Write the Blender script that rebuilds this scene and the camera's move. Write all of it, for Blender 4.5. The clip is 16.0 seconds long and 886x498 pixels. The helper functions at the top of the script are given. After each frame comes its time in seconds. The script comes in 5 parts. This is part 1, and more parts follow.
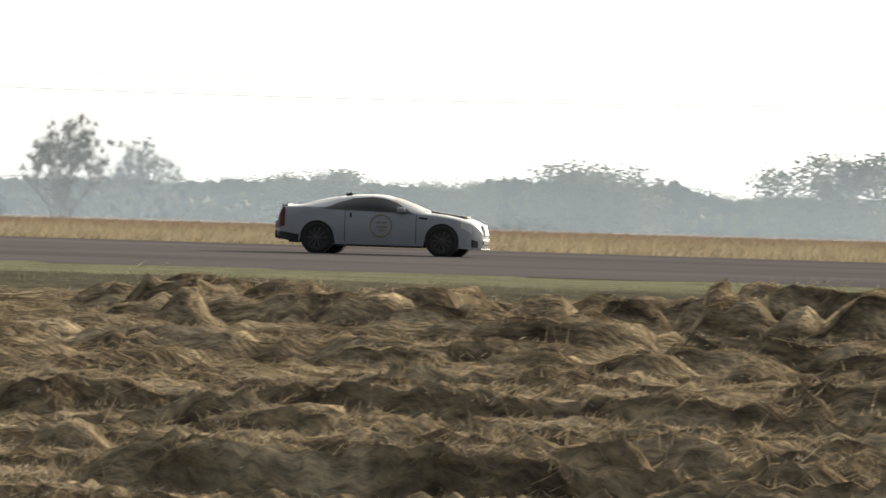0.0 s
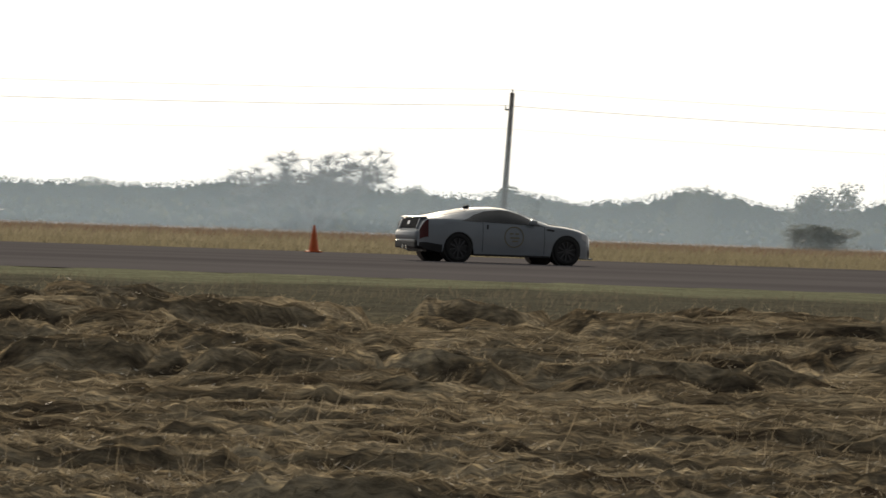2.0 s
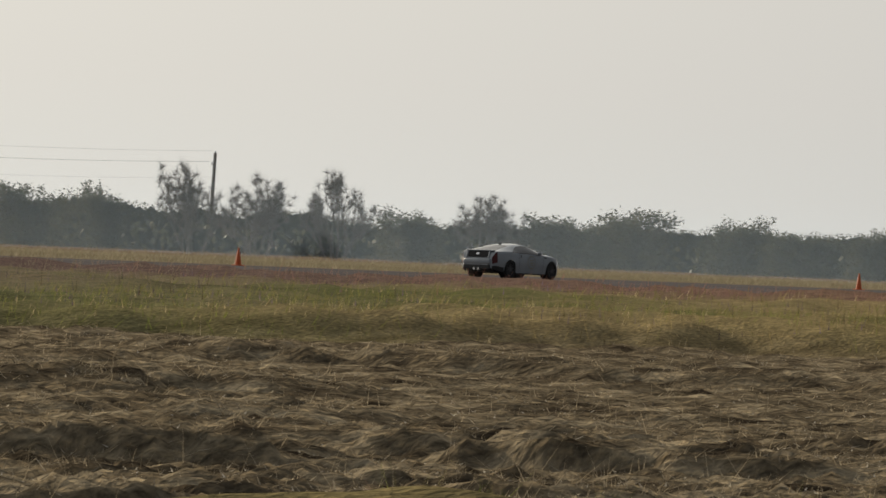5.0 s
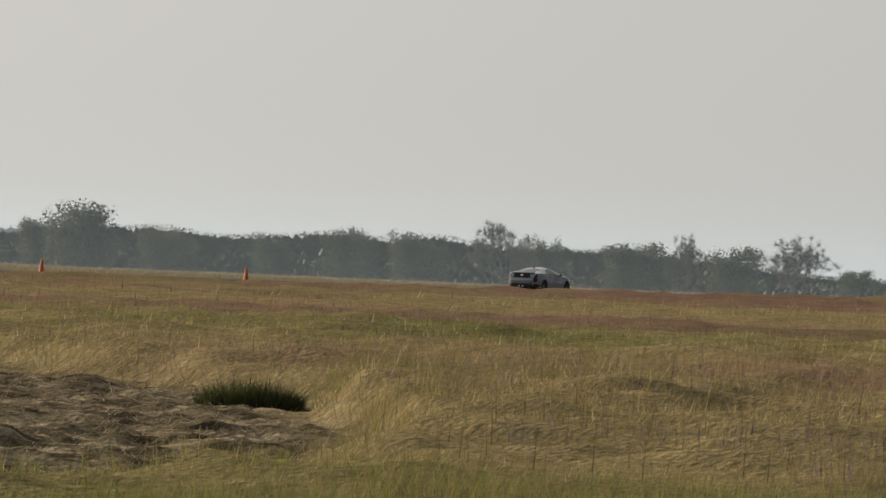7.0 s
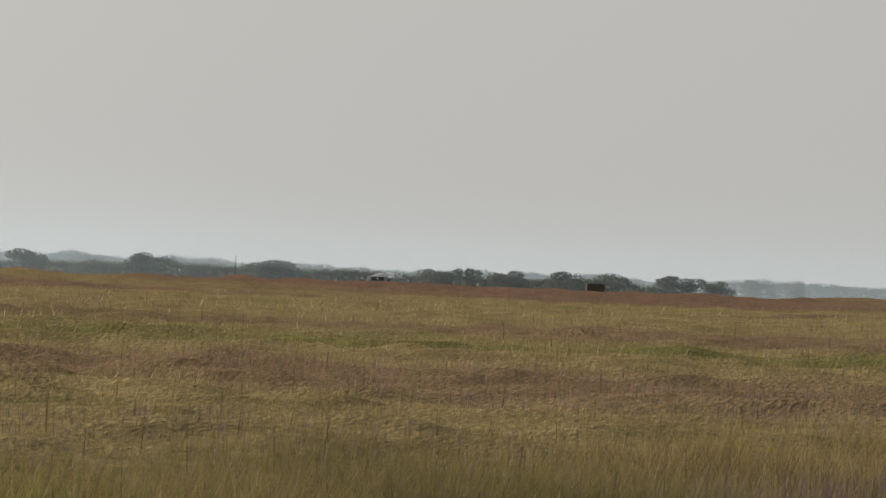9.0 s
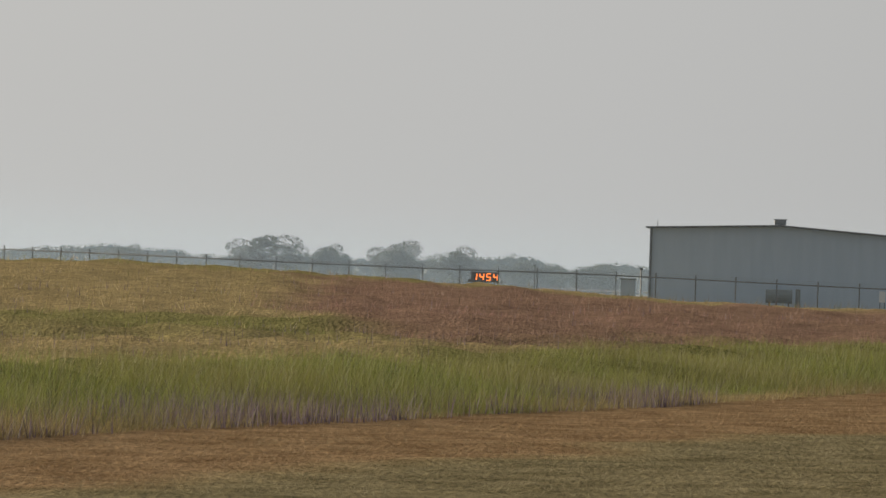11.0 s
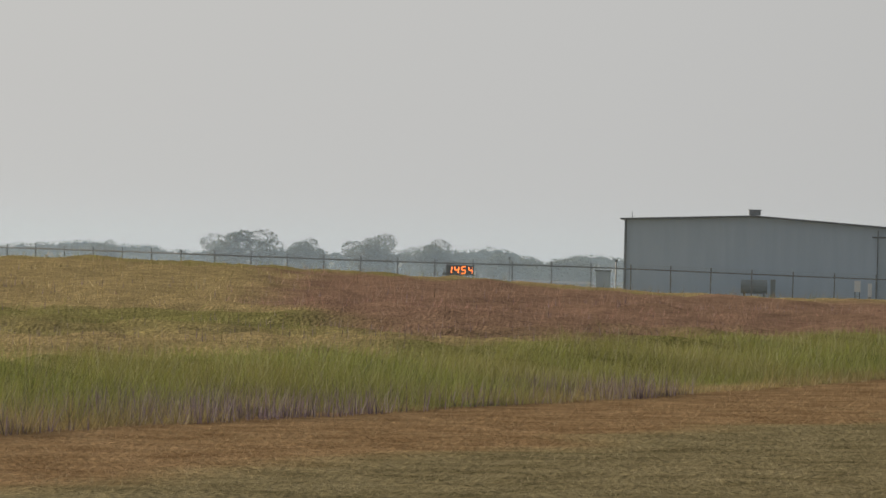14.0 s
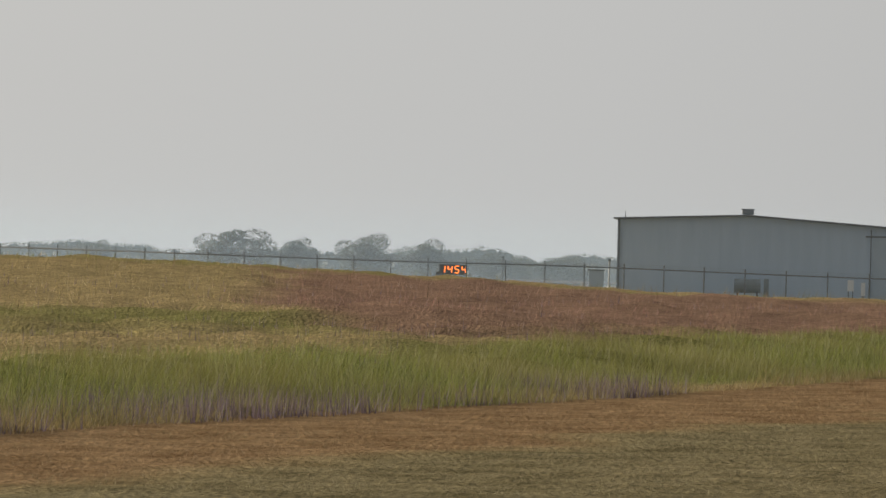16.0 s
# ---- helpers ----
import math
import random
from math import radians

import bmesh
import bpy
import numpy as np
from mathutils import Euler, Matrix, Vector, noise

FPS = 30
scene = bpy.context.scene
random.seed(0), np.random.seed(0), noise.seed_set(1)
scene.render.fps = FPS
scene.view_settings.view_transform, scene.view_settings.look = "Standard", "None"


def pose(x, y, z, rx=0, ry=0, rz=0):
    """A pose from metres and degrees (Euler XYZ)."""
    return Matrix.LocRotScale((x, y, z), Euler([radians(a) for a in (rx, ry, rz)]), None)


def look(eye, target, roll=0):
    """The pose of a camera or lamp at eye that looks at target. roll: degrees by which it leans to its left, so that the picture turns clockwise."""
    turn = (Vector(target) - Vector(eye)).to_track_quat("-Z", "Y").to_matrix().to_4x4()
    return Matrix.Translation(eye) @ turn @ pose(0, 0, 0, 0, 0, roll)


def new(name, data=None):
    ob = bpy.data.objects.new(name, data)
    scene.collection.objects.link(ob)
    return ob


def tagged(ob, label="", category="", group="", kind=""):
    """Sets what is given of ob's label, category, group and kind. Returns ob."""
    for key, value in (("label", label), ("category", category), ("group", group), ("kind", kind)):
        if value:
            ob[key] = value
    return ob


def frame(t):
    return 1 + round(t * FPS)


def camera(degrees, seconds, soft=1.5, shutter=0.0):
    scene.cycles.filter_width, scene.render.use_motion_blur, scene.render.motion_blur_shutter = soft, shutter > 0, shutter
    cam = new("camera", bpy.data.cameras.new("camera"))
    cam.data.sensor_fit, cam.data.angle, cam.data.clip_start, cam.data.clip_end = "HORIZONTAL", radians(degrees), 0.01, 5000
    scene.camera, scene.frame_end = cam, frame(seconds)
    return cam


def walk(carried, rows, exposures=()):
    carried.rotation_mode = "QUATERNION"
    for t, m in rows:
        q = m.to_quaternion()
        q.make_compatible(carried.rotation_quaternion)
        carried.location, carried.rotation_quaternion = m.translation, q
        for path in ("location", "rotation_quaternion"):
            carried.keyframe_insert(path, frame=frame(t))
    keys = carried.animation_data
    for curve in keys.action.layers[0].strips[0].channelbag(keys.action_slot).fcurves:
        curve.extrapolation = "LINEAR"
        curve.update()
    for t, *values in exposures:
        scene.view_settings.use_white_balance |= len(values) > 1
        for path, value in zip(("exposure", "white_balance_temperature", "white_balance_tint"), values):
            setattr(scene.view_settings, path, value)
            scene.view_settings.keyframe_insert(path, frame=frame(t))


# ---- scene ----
cam = camera(5.89, 16.0, soft=1.5, shutter=0.035)
EYE = Vector((0.0, 0.0, 0.85))   # the runway's middle line is z = 0
# seconds, bearing from the square to the runway, tilt above the horizon, lean
PATH = [
    (0.0, -12.51, -0.199, 1.7), (0.1, -10.735, -0.179, 1.71), (0.2, -8.968, -0.186, 1.73), (0.3, -7.197, -0.193, 1.74),
    (0.4, -5.61, -0.19, 1.76), (0.5, -4.0, -0.186, 1.77), (0.6, -2.237, -0.195, 1.79), (0.7, -0.477, -0.198, 1.8),
    (0.8, 1.377, -0.199, 1.82), (0.9, 3.231, -0.199, 1.83), (1.0, 5.058, -0.19, 1.85), (1.1, 6.875, -0.196, 1.86),
    (1.2, 8.634, -0.183, 1.88), (1.3, 10.409, -0.155, 1.89), (1.4, 12.173, -0.156, 1.91), (1.5, 13.249, -0.175, 1.92),
    (1.6, 14.708, -0.18, 1.93), (1.7, 16.351, -0.19, 1.95), (1.8, 18.163, -0.173, 1.96), (1.9, 20.032, -0.134, 1.98),
    (2.0, 21.48, -0.147, 1.99), (2.1, 22.477, -0.14, 2.01), (2.2, 23.138, -0.125, 2.02), (2.3, 24.594, -0.122, 2.03),
    (2.4, 26.305, -0.117, 2.05), (2.5, 27.982, -0.121, 2.06), (2.6, 29.377, -0.103, 2.07), (2.7, 30.531, -0.104, 2.08),
    (2.8, 31.926, -0.095, 2.1), (2.9, 33.461, -0.103, 2.11), (3.0, 34.976, -0.085, 2.12), (3.1, 36.277, -0.073, 2.14),
    (3.2, 37.364, -0.091, 2.15), (3.3, 38.394, -0.082, 2.16), (3.4, 39.421, -0.073, 2.18), (3.5, 40.53, -0.068, 2.19),
    (3.6, 41.7, -0.049, 2.2), (3.7, 42.76, -0.052, 2.21), (3.9, 44.614, -0.048, 2.24), (4.0, 45.497, -0.044, 2.26),
    (4.1, 46.353, -0.039, 2.27), (4.2, 47.182, -0.033, 2.29), (4.3, 47.986, -0.026, 2.3), (4.4, 48.764, -0.018, 2.32),
    (4.5, 49.519, -0.009, 2.33), (4.6, 50.25, -0.0, 2.35), (4.7, 50.959, 0.009, 2.36), (4.8, 51.646, 0.018, 2.38),
    (4.9, 52.312, 0.027, 2.39), (5.0, 52.958, 0.036, 2.41), (5.1, 53.585, 0.045, 2.42), (5.2, 54.193, 0.053, 2.44),
    (5.3, 54.784, 0.06, 2.45), (5.4, 55.356, 0.066, 2.47), (5.5, 55.913, 0.072, 2.48), (5.6, 56.453, 0.075, 2.5),
    (5.7, 56.977, 0.078, 2.51), (5.8, 57.487, 0.079, 2.53), (6.0, 58.476, 0.095, 2.52), (6.2, 59.476, 0.112, 2.51),
    (6.5, 61.21, 0.128, 2.5), (6.8, 61.845, 0.145, 2.49), (7.0, 62.601, 0.164, 2.48), (7.2, 63.71, 0.186, 2.48),
    (7.5, 65.512, 0.237, 2.47), (7.8, 66.914, 0.258, 2.45), (8.0, 67.121, 0.258, 2.45), (8.2, 67.174, 0.256, 2.43),
    (8.5, 67.854, 0.24, 2.4), (8.7, 68.742, 0.233, 2.37), (9.0, 69.377, 0.229, 2.34), (9.2, 69.896, 0.229, 2.32),
    (9.4, 70.472, 0.232, 2.3), (9.5, 70.712, 0.234, 2.29), (9.6, 71.107, 0.234, 2.28), (9.7, 71.652, 0.24, 2.27),
    (9.8, 72.352, 0.241, 2.26), (9.9, 73.153, 0.243, 2.25), (10.0, 74.304, 0.256, 2.24), (10.1, 75.432, 0.241, 2.23),
    (10.2, 76.413, 0.241, 2.22), (10.3, 77.239, 0.229, 2.18), (10.4, 77.816, 0.22, 2.15), (10.5, 78.22, 0.214, 2.11),
    (10.6, 78.503, 0.21, 2.07), (10.8, 78.839, 0.205, 1.99), (11.0, 79.004, 0.203, 1.92), (11.3, 79.108, 0.201, 1.8),
    (11.6, 79.143, 0.2, 1.69), (12.0, 79.162, 0.2, 1.54), (12.3, 79.162, 0.2, 1.42), (12.5, 79.177, 0.194, 1.42),
    (13.0, 79.162, 0.178, 1.42), (13.5, 79.154, 0.173, 1.41), (14.0, 79.173, 0.163, 1.41), (14.5, 79.192, 0.167, 1.41),
    (15.0, 79.196, 0.163, 1.41), (15.5, 79.215, 0.156, 1.4), (16.0, 79.218, 0.16, 1.4),
]

def aim(b, tilt, lean):
    b, tilt = radians(b), radians(tilt)
    way = Vector((math.sin(b) * math.cos(tilt), math.cos(b) * math.cos(tilt), math.sin(tilt)))
    return look(EYE, EYE + way * 100, lean)


walk(cam, [(t, aim(b, e, r)) for t, b, e, r in PATH],
     exposures=[(0, 0.42), (0.6, 0.27), (1.5, -0.17), (2.5, -0.48), (3.0, -0.5), (5.8, -0.34), (8.0, -0.38), (10.2, -0.29), (12.3, -0.14), (16.0, -0.14)])

# ---- world and sun ----
SUN_BEARING, SUN_HEIGHT = 17.0, 15.0
world = bpy.data.worlds.new("world")
scene.world = world
world.use_nodes = True
wn, wl = world.node_tree.nodes, world.node_tree.links
wn.clear()
sky = wn.new("ShaderNodeTexSky")
sky.sky_type, sky.sun_disc = "NISHITA", False
sky.sun_elevation, sky.sun_rotation = radians(SUN_HEIGHT), radians(SUN_BEARING)
sky.altitude, sky.air_density, sky.dust_density, sky.ozone_density = 0, 1.0, 7.0, 1.0
# thick morning haze: a bright aureole round the sun that fades to grey away from it
place = wn.new("ShaderNodeTexCoord")
dot = wn.new("ShaderNodeVectorMath")
dot.operation = "DOT_PRODUCT"
_b, _e = radians(SUN_BEARING), radians(SUN_HEIGHT)
dot.inputs[1].default_value = (math.sin(_b) * math.cos(_e), math.cos(_b) * math.cos(_e), math.sin(_e))
half = wn.new("ShaderNodeMath")
half.operation = "MULTIPLY_ADD"
half.inputs[1].default_value, half.inputs[2].default_value = 0.5, 0.5
haze = wn.new("ShaderNodeValToRGB")
while len(haze.color_ramp.elements) < 8:
    haze.color_ramp.elements.new(0.5)
for el, (q, c) in zip(haze.color_ramp.elements, [(0.0, (0.07, 0.075, 0.08)), (0.5, (0.12, 0.124, 0.128)), (0.72, (0.335, 0.335, 0.33)), (0.80, (0.375, 0.37, 0.355)), (0.866, (0.455, 0.445, 0.42)), (0.92, (0.57, 0.55, 0.50)), (0.96, (0.74, 0.70, 0.63)), (1.0, (1.0, 0.97, 0.90))]):
    el.position, el.color = q, (*c, 1)
gain = wn.new("ShaderNodeVectorMath")
gain.operation = "SCALE"
gain.inputs["Scale"].default_value = 20.0
lift = wn.new("ShaderNodeMix")
lift.data_type = "RGBA"
lift.inputs[0].default_value = 0.85
back = wn.new("ShaderNodeBackground")
back.inputs["Strength"].default_value = 0.1
wout = wn.new("ShaderNodeOutputWorld")
wl.new(place.outputs["Generated"], dot.inputs[0])
wl.new(dot.outputs["Value"], half.inputs[0])
wl.new(half.outputs[0], haze.inputs[0])
wl.new(haze.outputs[0], gain.inputs[0])
wl.new(sky.outputs[0], lift.inputs[6])
wl.new(gain.outputs[0], lift.inputs[7])
wl.new(lift.outputs[2], back.inputs[0])
wl.new(back.outputs[0], wout.inputs[0])
sun_data = bpy.data.lights.new("sun", "SUN")
sun_data.energy, sun_data.angle, sun_data.color = 5.0, radians(1.5), (1.0, 0.84, 0.62)
sun = new("sun", sun_data)
sun.matrix_world = look((300 * math.sin(_b), 300 * math.cos(_b), 120), Vector((300 * math.sin(_b), 300 * math.cos(_b), 120)) - Vector((math.sin(_b) * math.cos(_e), math.cos(_b) * math.cos(_e), math.sin(_e))))


# ---- materials ----
def material(name, rough=0.8, metal=0.0):
    m = bpy.data.materials.new(name)
    m.use_nodes = True
    n, l = m.node_tree.nodes, m.node_tree.links
    b = n["Principled BSDF"]
    b.inputs["Roughness"].default_value, b.inputs["Metallic"].default_value = rough, metal
    return m, n, l, b


def ramp(n, l, source, stops):
    r = n.new("ShaderNodeValToRGB")
    while len(r.color_ramp.elements) < len(stops):
        r.color_ramp.elements.new(0.5)
    for e, (p, c) in zip(r.color_ramp.elements, stops):
        e.position, e.color = p, (*c, 1)
    l.new(source, r.inputs[0])
    return r.outputs[0]


def grain(n, l, scale, detail=4, stretch=None):
    t = n.new("ShaderNodeTexNoise")
    t.inputs["Scale"].default_value, t.inputs["Detail"].default_value = scale, detail
    g = n.new("ShaderNodeNewGeometry")
    if stretch:
        v = n.new("ShaderNodeVectorMath")
        v.operation = "MULTIPLY"
        v.inputs[1].default_value = stretch
        l.new(g.outputs["Position"], v.inputs[0])
        l.new(v.outputs[0], t.inputs["Vector"])
    else:
        l.new(g.outputs["Position"], t.inputs["Vector"])
    return t.outputs[0]


def mixed(n, l, factor, a, b, mode="MIX"):
    m = n.new("ShaderNodeMix")
    m.data_type, m.blend_type = "RGBA", mode
    for socket, value in ((m.inputs[0], factor), (m.inputs[6], a), (m.inputs[7], b)):
        if isinstance(value, (int, float)):
            socket.default_value = value
        elif isinstance(value, tuple):
            socket.default_value = (*value, 1)
        else:
            l.new(value, socket)
    return m.outputs[2]


def bumped(n, l, b, source, strength, distance):
    k = n.new("ShaderNodeBump")
    k.inputs["Strength"].default_value, k.inputs["Distance"].default_value = strength, distance
    l.new(source, k.inputs["Height"])
    l.new(k.outputs[0], b.inputs["Normal"])


def surface(name, dark, light, scale=3.0, rough=0.8, metal=0.0, fine=40.0, bump=0.3, stretch=None):
    m, n, l, b = material(name, rough, metal)
    big = ramp(n, l, grain(n, l, scale, 5, stretch), [(0.3, dark), (0.7, light)])
    small = grain(n, l, fine, 3, stretch)
    l.new(mixed(n, l, 0.25, big, ramp(n, l, small, [(0.3, dark), (0.7, light)])), b.inputs["Base Color"])
    if bump:
        bumped(n, l, b, small, bump, 0.02)
    return m


def leafy(name, low, high, patch=None, patch_scale=0.05, through_light=0.45, per="Random Per Island"):
    """Thin blades and leaves: each island its own tint, broad patches over the field, some light coming through."""
    m, n, l, b = material(name, 0.65)
    g = n.new("ShaderNodeNewGeometry")
    c = ramp(n, l, g.outputs[per], [(0.0, low), (1.0, high)])
    if patch:
        f = ramp(n, l, grain(n, l, patch_scale, 4), [(0.42, (0, 0, 0)), (0.6, (1, 1, 1))])
        c = mixed(n, l, mixed(n, l, 0.75, (0, 0, 0), f), c, patch)
    l.new(c, b.inputs["Base Color"])
    t = n.new("ShaderNodeBsdfTranslucent")
    l.new(c, t.inputs[0])
    x = n.new("ShaderNodeMixShader")
    x.inputs[0].default_value = through_light
    l.new(b.outputs[0], x.inputs[1])
    l.new(t.outputs[0], x.inputs[2])
    l.new(x.outputs[0], n["Material Output"].inputs[0])
    return m


GRASS_TALL = leafy("tall_grass", (0.075, 0.060, 0.025), (0.37, 0.295, 0.135), (0.135, 0.13, 0.045), 0.06)
GRASS_GREEN = leafy("green_grass", (0.055, 0.075, 0.016), (0.25, 0.285, 0.07), (0.19, 0.17, 0.065), 0.15)
GRASS_RED = leafy("red_grass", (0.135, 0.074, 0.064), (0.335, 0.195, 0.168), (0.25, 0.17, 0.125), 0.04)
GRASS_FAR = leafy("verge_grass", (0.095, 0.093, 0.062), (0.23, 0.217, 0.155), (0.155, 0.135, 0.11), 0.03)
FAR_STRAW = leafy("far_straw", (0.20, 0.18, 0.13), (0.35, 0.31, 0.23), (0.20, 0.185, 0.12), 0.02)
THATCH = leafy("brown_thatch", (0.13, 0.078, 0.036), (0.48, 0.325, 0.18), (0.18, 0.17, 0.08), 0.25, 0.25)
TURF = leafy("green_turf", (0.075, 0.068, 0.03), (0.40, 0.35, 0.185), (0.24, 0.18, 0.09), 0.2, 0.25)
STRAW = leafy("cut_straw", (0.055, 0.044, 0.030), (0.60, 0.51, 0.355), None, 0.3, 0.24)
RUSTY = leafy("rusty_grass", (0.135, 0.108, 0.092), (0.25, 0.205, 0.172), (0.22, 0.195, 0.15), 0.02)
SEED = leafy("pale_seed_head", (0.34, 0.27, 0.15), (0.52, 0.44, 0.27))
GLINT_FLAKE = leafy("glint_flakes", (0.45, 0.40, 0.30), (0.75, 0.70, 0.60), None, 1, 0.3)
FLOWER = leafy("purple_spike", (0.05, 0.038, 0.05), (0.18, 0.14, 0.18))
# green darkened in the colour for the clump's shaded side
TUSSOCK = leafy("shaded_tussock", (0.028, 0.036, 0.012), (0.10, 0.115, 0.035), None, 1, 0.25)
STEM = leafy("dry_stem", (0.035, 0.026, 0.015), (0.10, 0.072, 0.04))
LEAF = leafy("tree_leaf", (0.052, 0.060, 0.034), (0.12, 0.122, 0.075), None, 1, 0.35)
# darker than the leaves, for the shade inside the belts
BRUSH_SHADE = surface("shaded_brush_fill", (0.035, 0.042, 0.03), (0.075, 0.08, 0.055), 0.6, 0.95, fine=6, bump=0)
BARK = surface("bark", (0.10, 0.09, 0.075), (0.22, 0.20, 0.17), 4, 0.9)
WOOD = surface("weathered_pole", (0.07, 0.055, 0.04), (0.17, 0.135, 0.10), 2, 0.85, stretch=(6, 6, 0.6))
ASPHALT = surface("asphalt", (0.105, 0.098, 0.102), (0.165, 0.154, 0.157), 0.12, 0.85, fine=30, stretch=(0.35, 1, 1))
ASPHALT.node_tree.nodes["Principled BSDF"].inputs["Specular IOR Level"].default_value = 0.0
STEEL = surface("dark_steel", (0.03, 0.03, 0.032), (0.08, 0.075, 0.07), 6, 0.5, 0.6)
GALV = surface("galvanised_steel", (0.22, 0.23, 0.24), (0.34, 0.35, 0.36), 8, 0.45, 0.7)
CASE = surface("display_casing", (0.05, 0.044, 0.038), (0.10, 0.088, 0.075), 3, 0.7)
CASE_DARK = surface("display_louvre", (0.026, 0.024, 0.022), (0.055, 0.05, 0.045), 3, 0.6)
CONE = surface("orange_plastic", (0.62, 0.10, 0.02), (0.78, 0.16, 0.03), 9, 0.5, bump=0)
RUBBER = surface("rubber", (0.015, 0.015, 0.015), (0.035, 0.034, 0.033), 20, 0.85)
WHITE_BAND = surface("reflective_band", (0.7, 0.7, 0.68), (0.82, 0.82, 0.8), 9, 0.4, bump=0)
RUST = surface("rusty_steel", (0.13, 0.05, 0.025), (0.27, 0.11, 0.06), 3, 0.85)


def ground_material():
    """Earth under four covers, told apart by the mesh's own mask: raked hay, brown thatch, green turf; pasture elsewhere."""
    m, n, l, b = material("field_soil", 1.0)
    b.inputs["Specular IOR Level"].default_value = 0.0
    mid = grain(n, l, 1.8, 8, (0.45, 1.0, 0.9))
    fine = grain(n, l, 14.0, 6, (0.6, 1.0, 0.5))
    tint = n.new("ShaderNodeAttribute")
    tint.attribute_name = "tint"
    pasture = mixed(n, l, 0.6, tint.outputs["Color"], ramp(n, l, mid, [(0.3, (0.6, 0.6, 0.6)), (0.7, (1.35, 1.35, 1.3))]), "MULTIPLY")
    # the hay's shaded gaps and lit straw tops are put into its colour
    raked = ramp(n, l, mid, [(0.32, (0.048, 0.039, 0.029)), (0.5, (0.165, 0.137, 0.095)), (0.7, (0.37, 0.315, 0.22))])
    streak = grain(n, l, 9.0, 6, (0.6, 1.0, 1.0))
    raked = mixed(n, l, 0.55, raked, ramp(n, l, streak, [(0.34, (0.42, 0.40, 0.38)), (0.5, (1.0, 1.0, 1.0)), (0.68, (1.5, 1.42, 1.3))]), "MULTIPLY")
    thatch = ramp(n, l, mid, [(0.3, (0.17, 0.11, 0.06)), (0.7, (0.31, 0.215, 0.125))])
    turf = ramp(n, l, mid, [(0.3, (0.125, 0.108, 0.06)), (0.7, (0.25, 0.215, 0.13))])
    cover = n.new("ShaderNodeAttribute")
    cover.attribute_name = "cover"
    split = n.new("ShaderNodeSeparateColor")
    l.new(cover.outputs["Color"], split.inputs[0])
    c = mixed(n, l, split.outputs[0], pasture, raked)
    c = mixed(n, l, split.outputs[1], c, thatch)
    c = mixed(n, l, split.outputs[2], c, turf)
    # the bump's own noise darkens its hollows and lightens its crests
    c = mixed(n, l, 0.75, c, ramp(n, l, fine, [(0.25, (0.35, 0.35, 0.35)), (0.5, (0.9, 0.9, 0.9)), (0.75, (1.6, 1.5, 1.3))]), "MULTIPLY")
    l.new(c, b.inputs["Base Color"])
    bumped(n, l, b, fine, 1.0, 0.08)
    return m


SOIL = ground_material()


# ---- building helpers ----
def mesh_object(name, mesh, mat, parent=None, label=""):
    for q in (mat if isinstance(mat, (list, tuple)) else [mat]):
        mesh.materials.append(q)
    ob = new(name, mesh)
    if parent:
        ob.parent = parent
    return tagged(ob, label)


def part(name, bm, mat, parent=None, label="", smooth=False):
    mesh = bpy.data.meshes.new(name)
    bm.to_mesh(mesh)
    bm.free()
    if smooth:
        for p in mesh.polygons:
            p.use_smooth = True
    return mesh_object(name, mesh, mat, parent, label)


def thing(name, m, label, category, group="", kind=""):
    ob = new(name)
    ob.matrix_basis = m
    return tagged(ob, label, category, group, kind)


def box(bm, size, at=(0, 0, 0), turn=None, bevel=0.0):
    m = Matrix.Translation(at) @ (turn or Matrix()) @ Matrix.Diagonal((*size, 1))
    made = bmesh.ops.create_cube(bm, size=1, matrix=m)["verts"]
    if bevel:
        edges = {e for v in made for e in v.link_edges}
        bmesh.ops.bevel(bm, geom=list(edges), offset=bevel, segments=2, affect="EDGES", profile=0.5)
    return bm


def rod(bm, a, b, r0, r1=None, sides=8, caps=True):
    a, b = Vector(a), Vector(b)
    d = b - a
    m = Matrix.Translation((a + b) / 2) @ d.to_track_quat("Z", "Y").to_matrix().to_4x4()
    bmesh.ops.create_cone(bm, cap_ends=caps, segments=sides, radius1=r0, radius2=r0 if r1 is None else r1, depth=d.length, matrix=m)
    return bm


def raw_mesh(name, co, tris):
    """A mesh from numpy arrays of corners and triangles."""
    me = bpy.data.meshes.new(name)
    me.vertices.add(len(co))
    me.vertices.foreach_set("co", np.ascontiguousarray(co, dtype=np.float32).ravel())
    k = tris.shape[1]
    me.loops.add(tris.size)
    me.loops.foreach_set("vertex_index", np.ascontiguousarray(tris, dtype=np.int32).ravel())
    me.polygons.add(len(tris))
    me.polygons.foreach_set("loop_start", np.arange(0, tris.size, k, dtype=np.int32))
    me.update(calc_edges=True)
    return me


def polar(b, r, z=0.0):
    b = radians(b)
    return Vector((r * math.sin(b), r * math.cos(b), z))


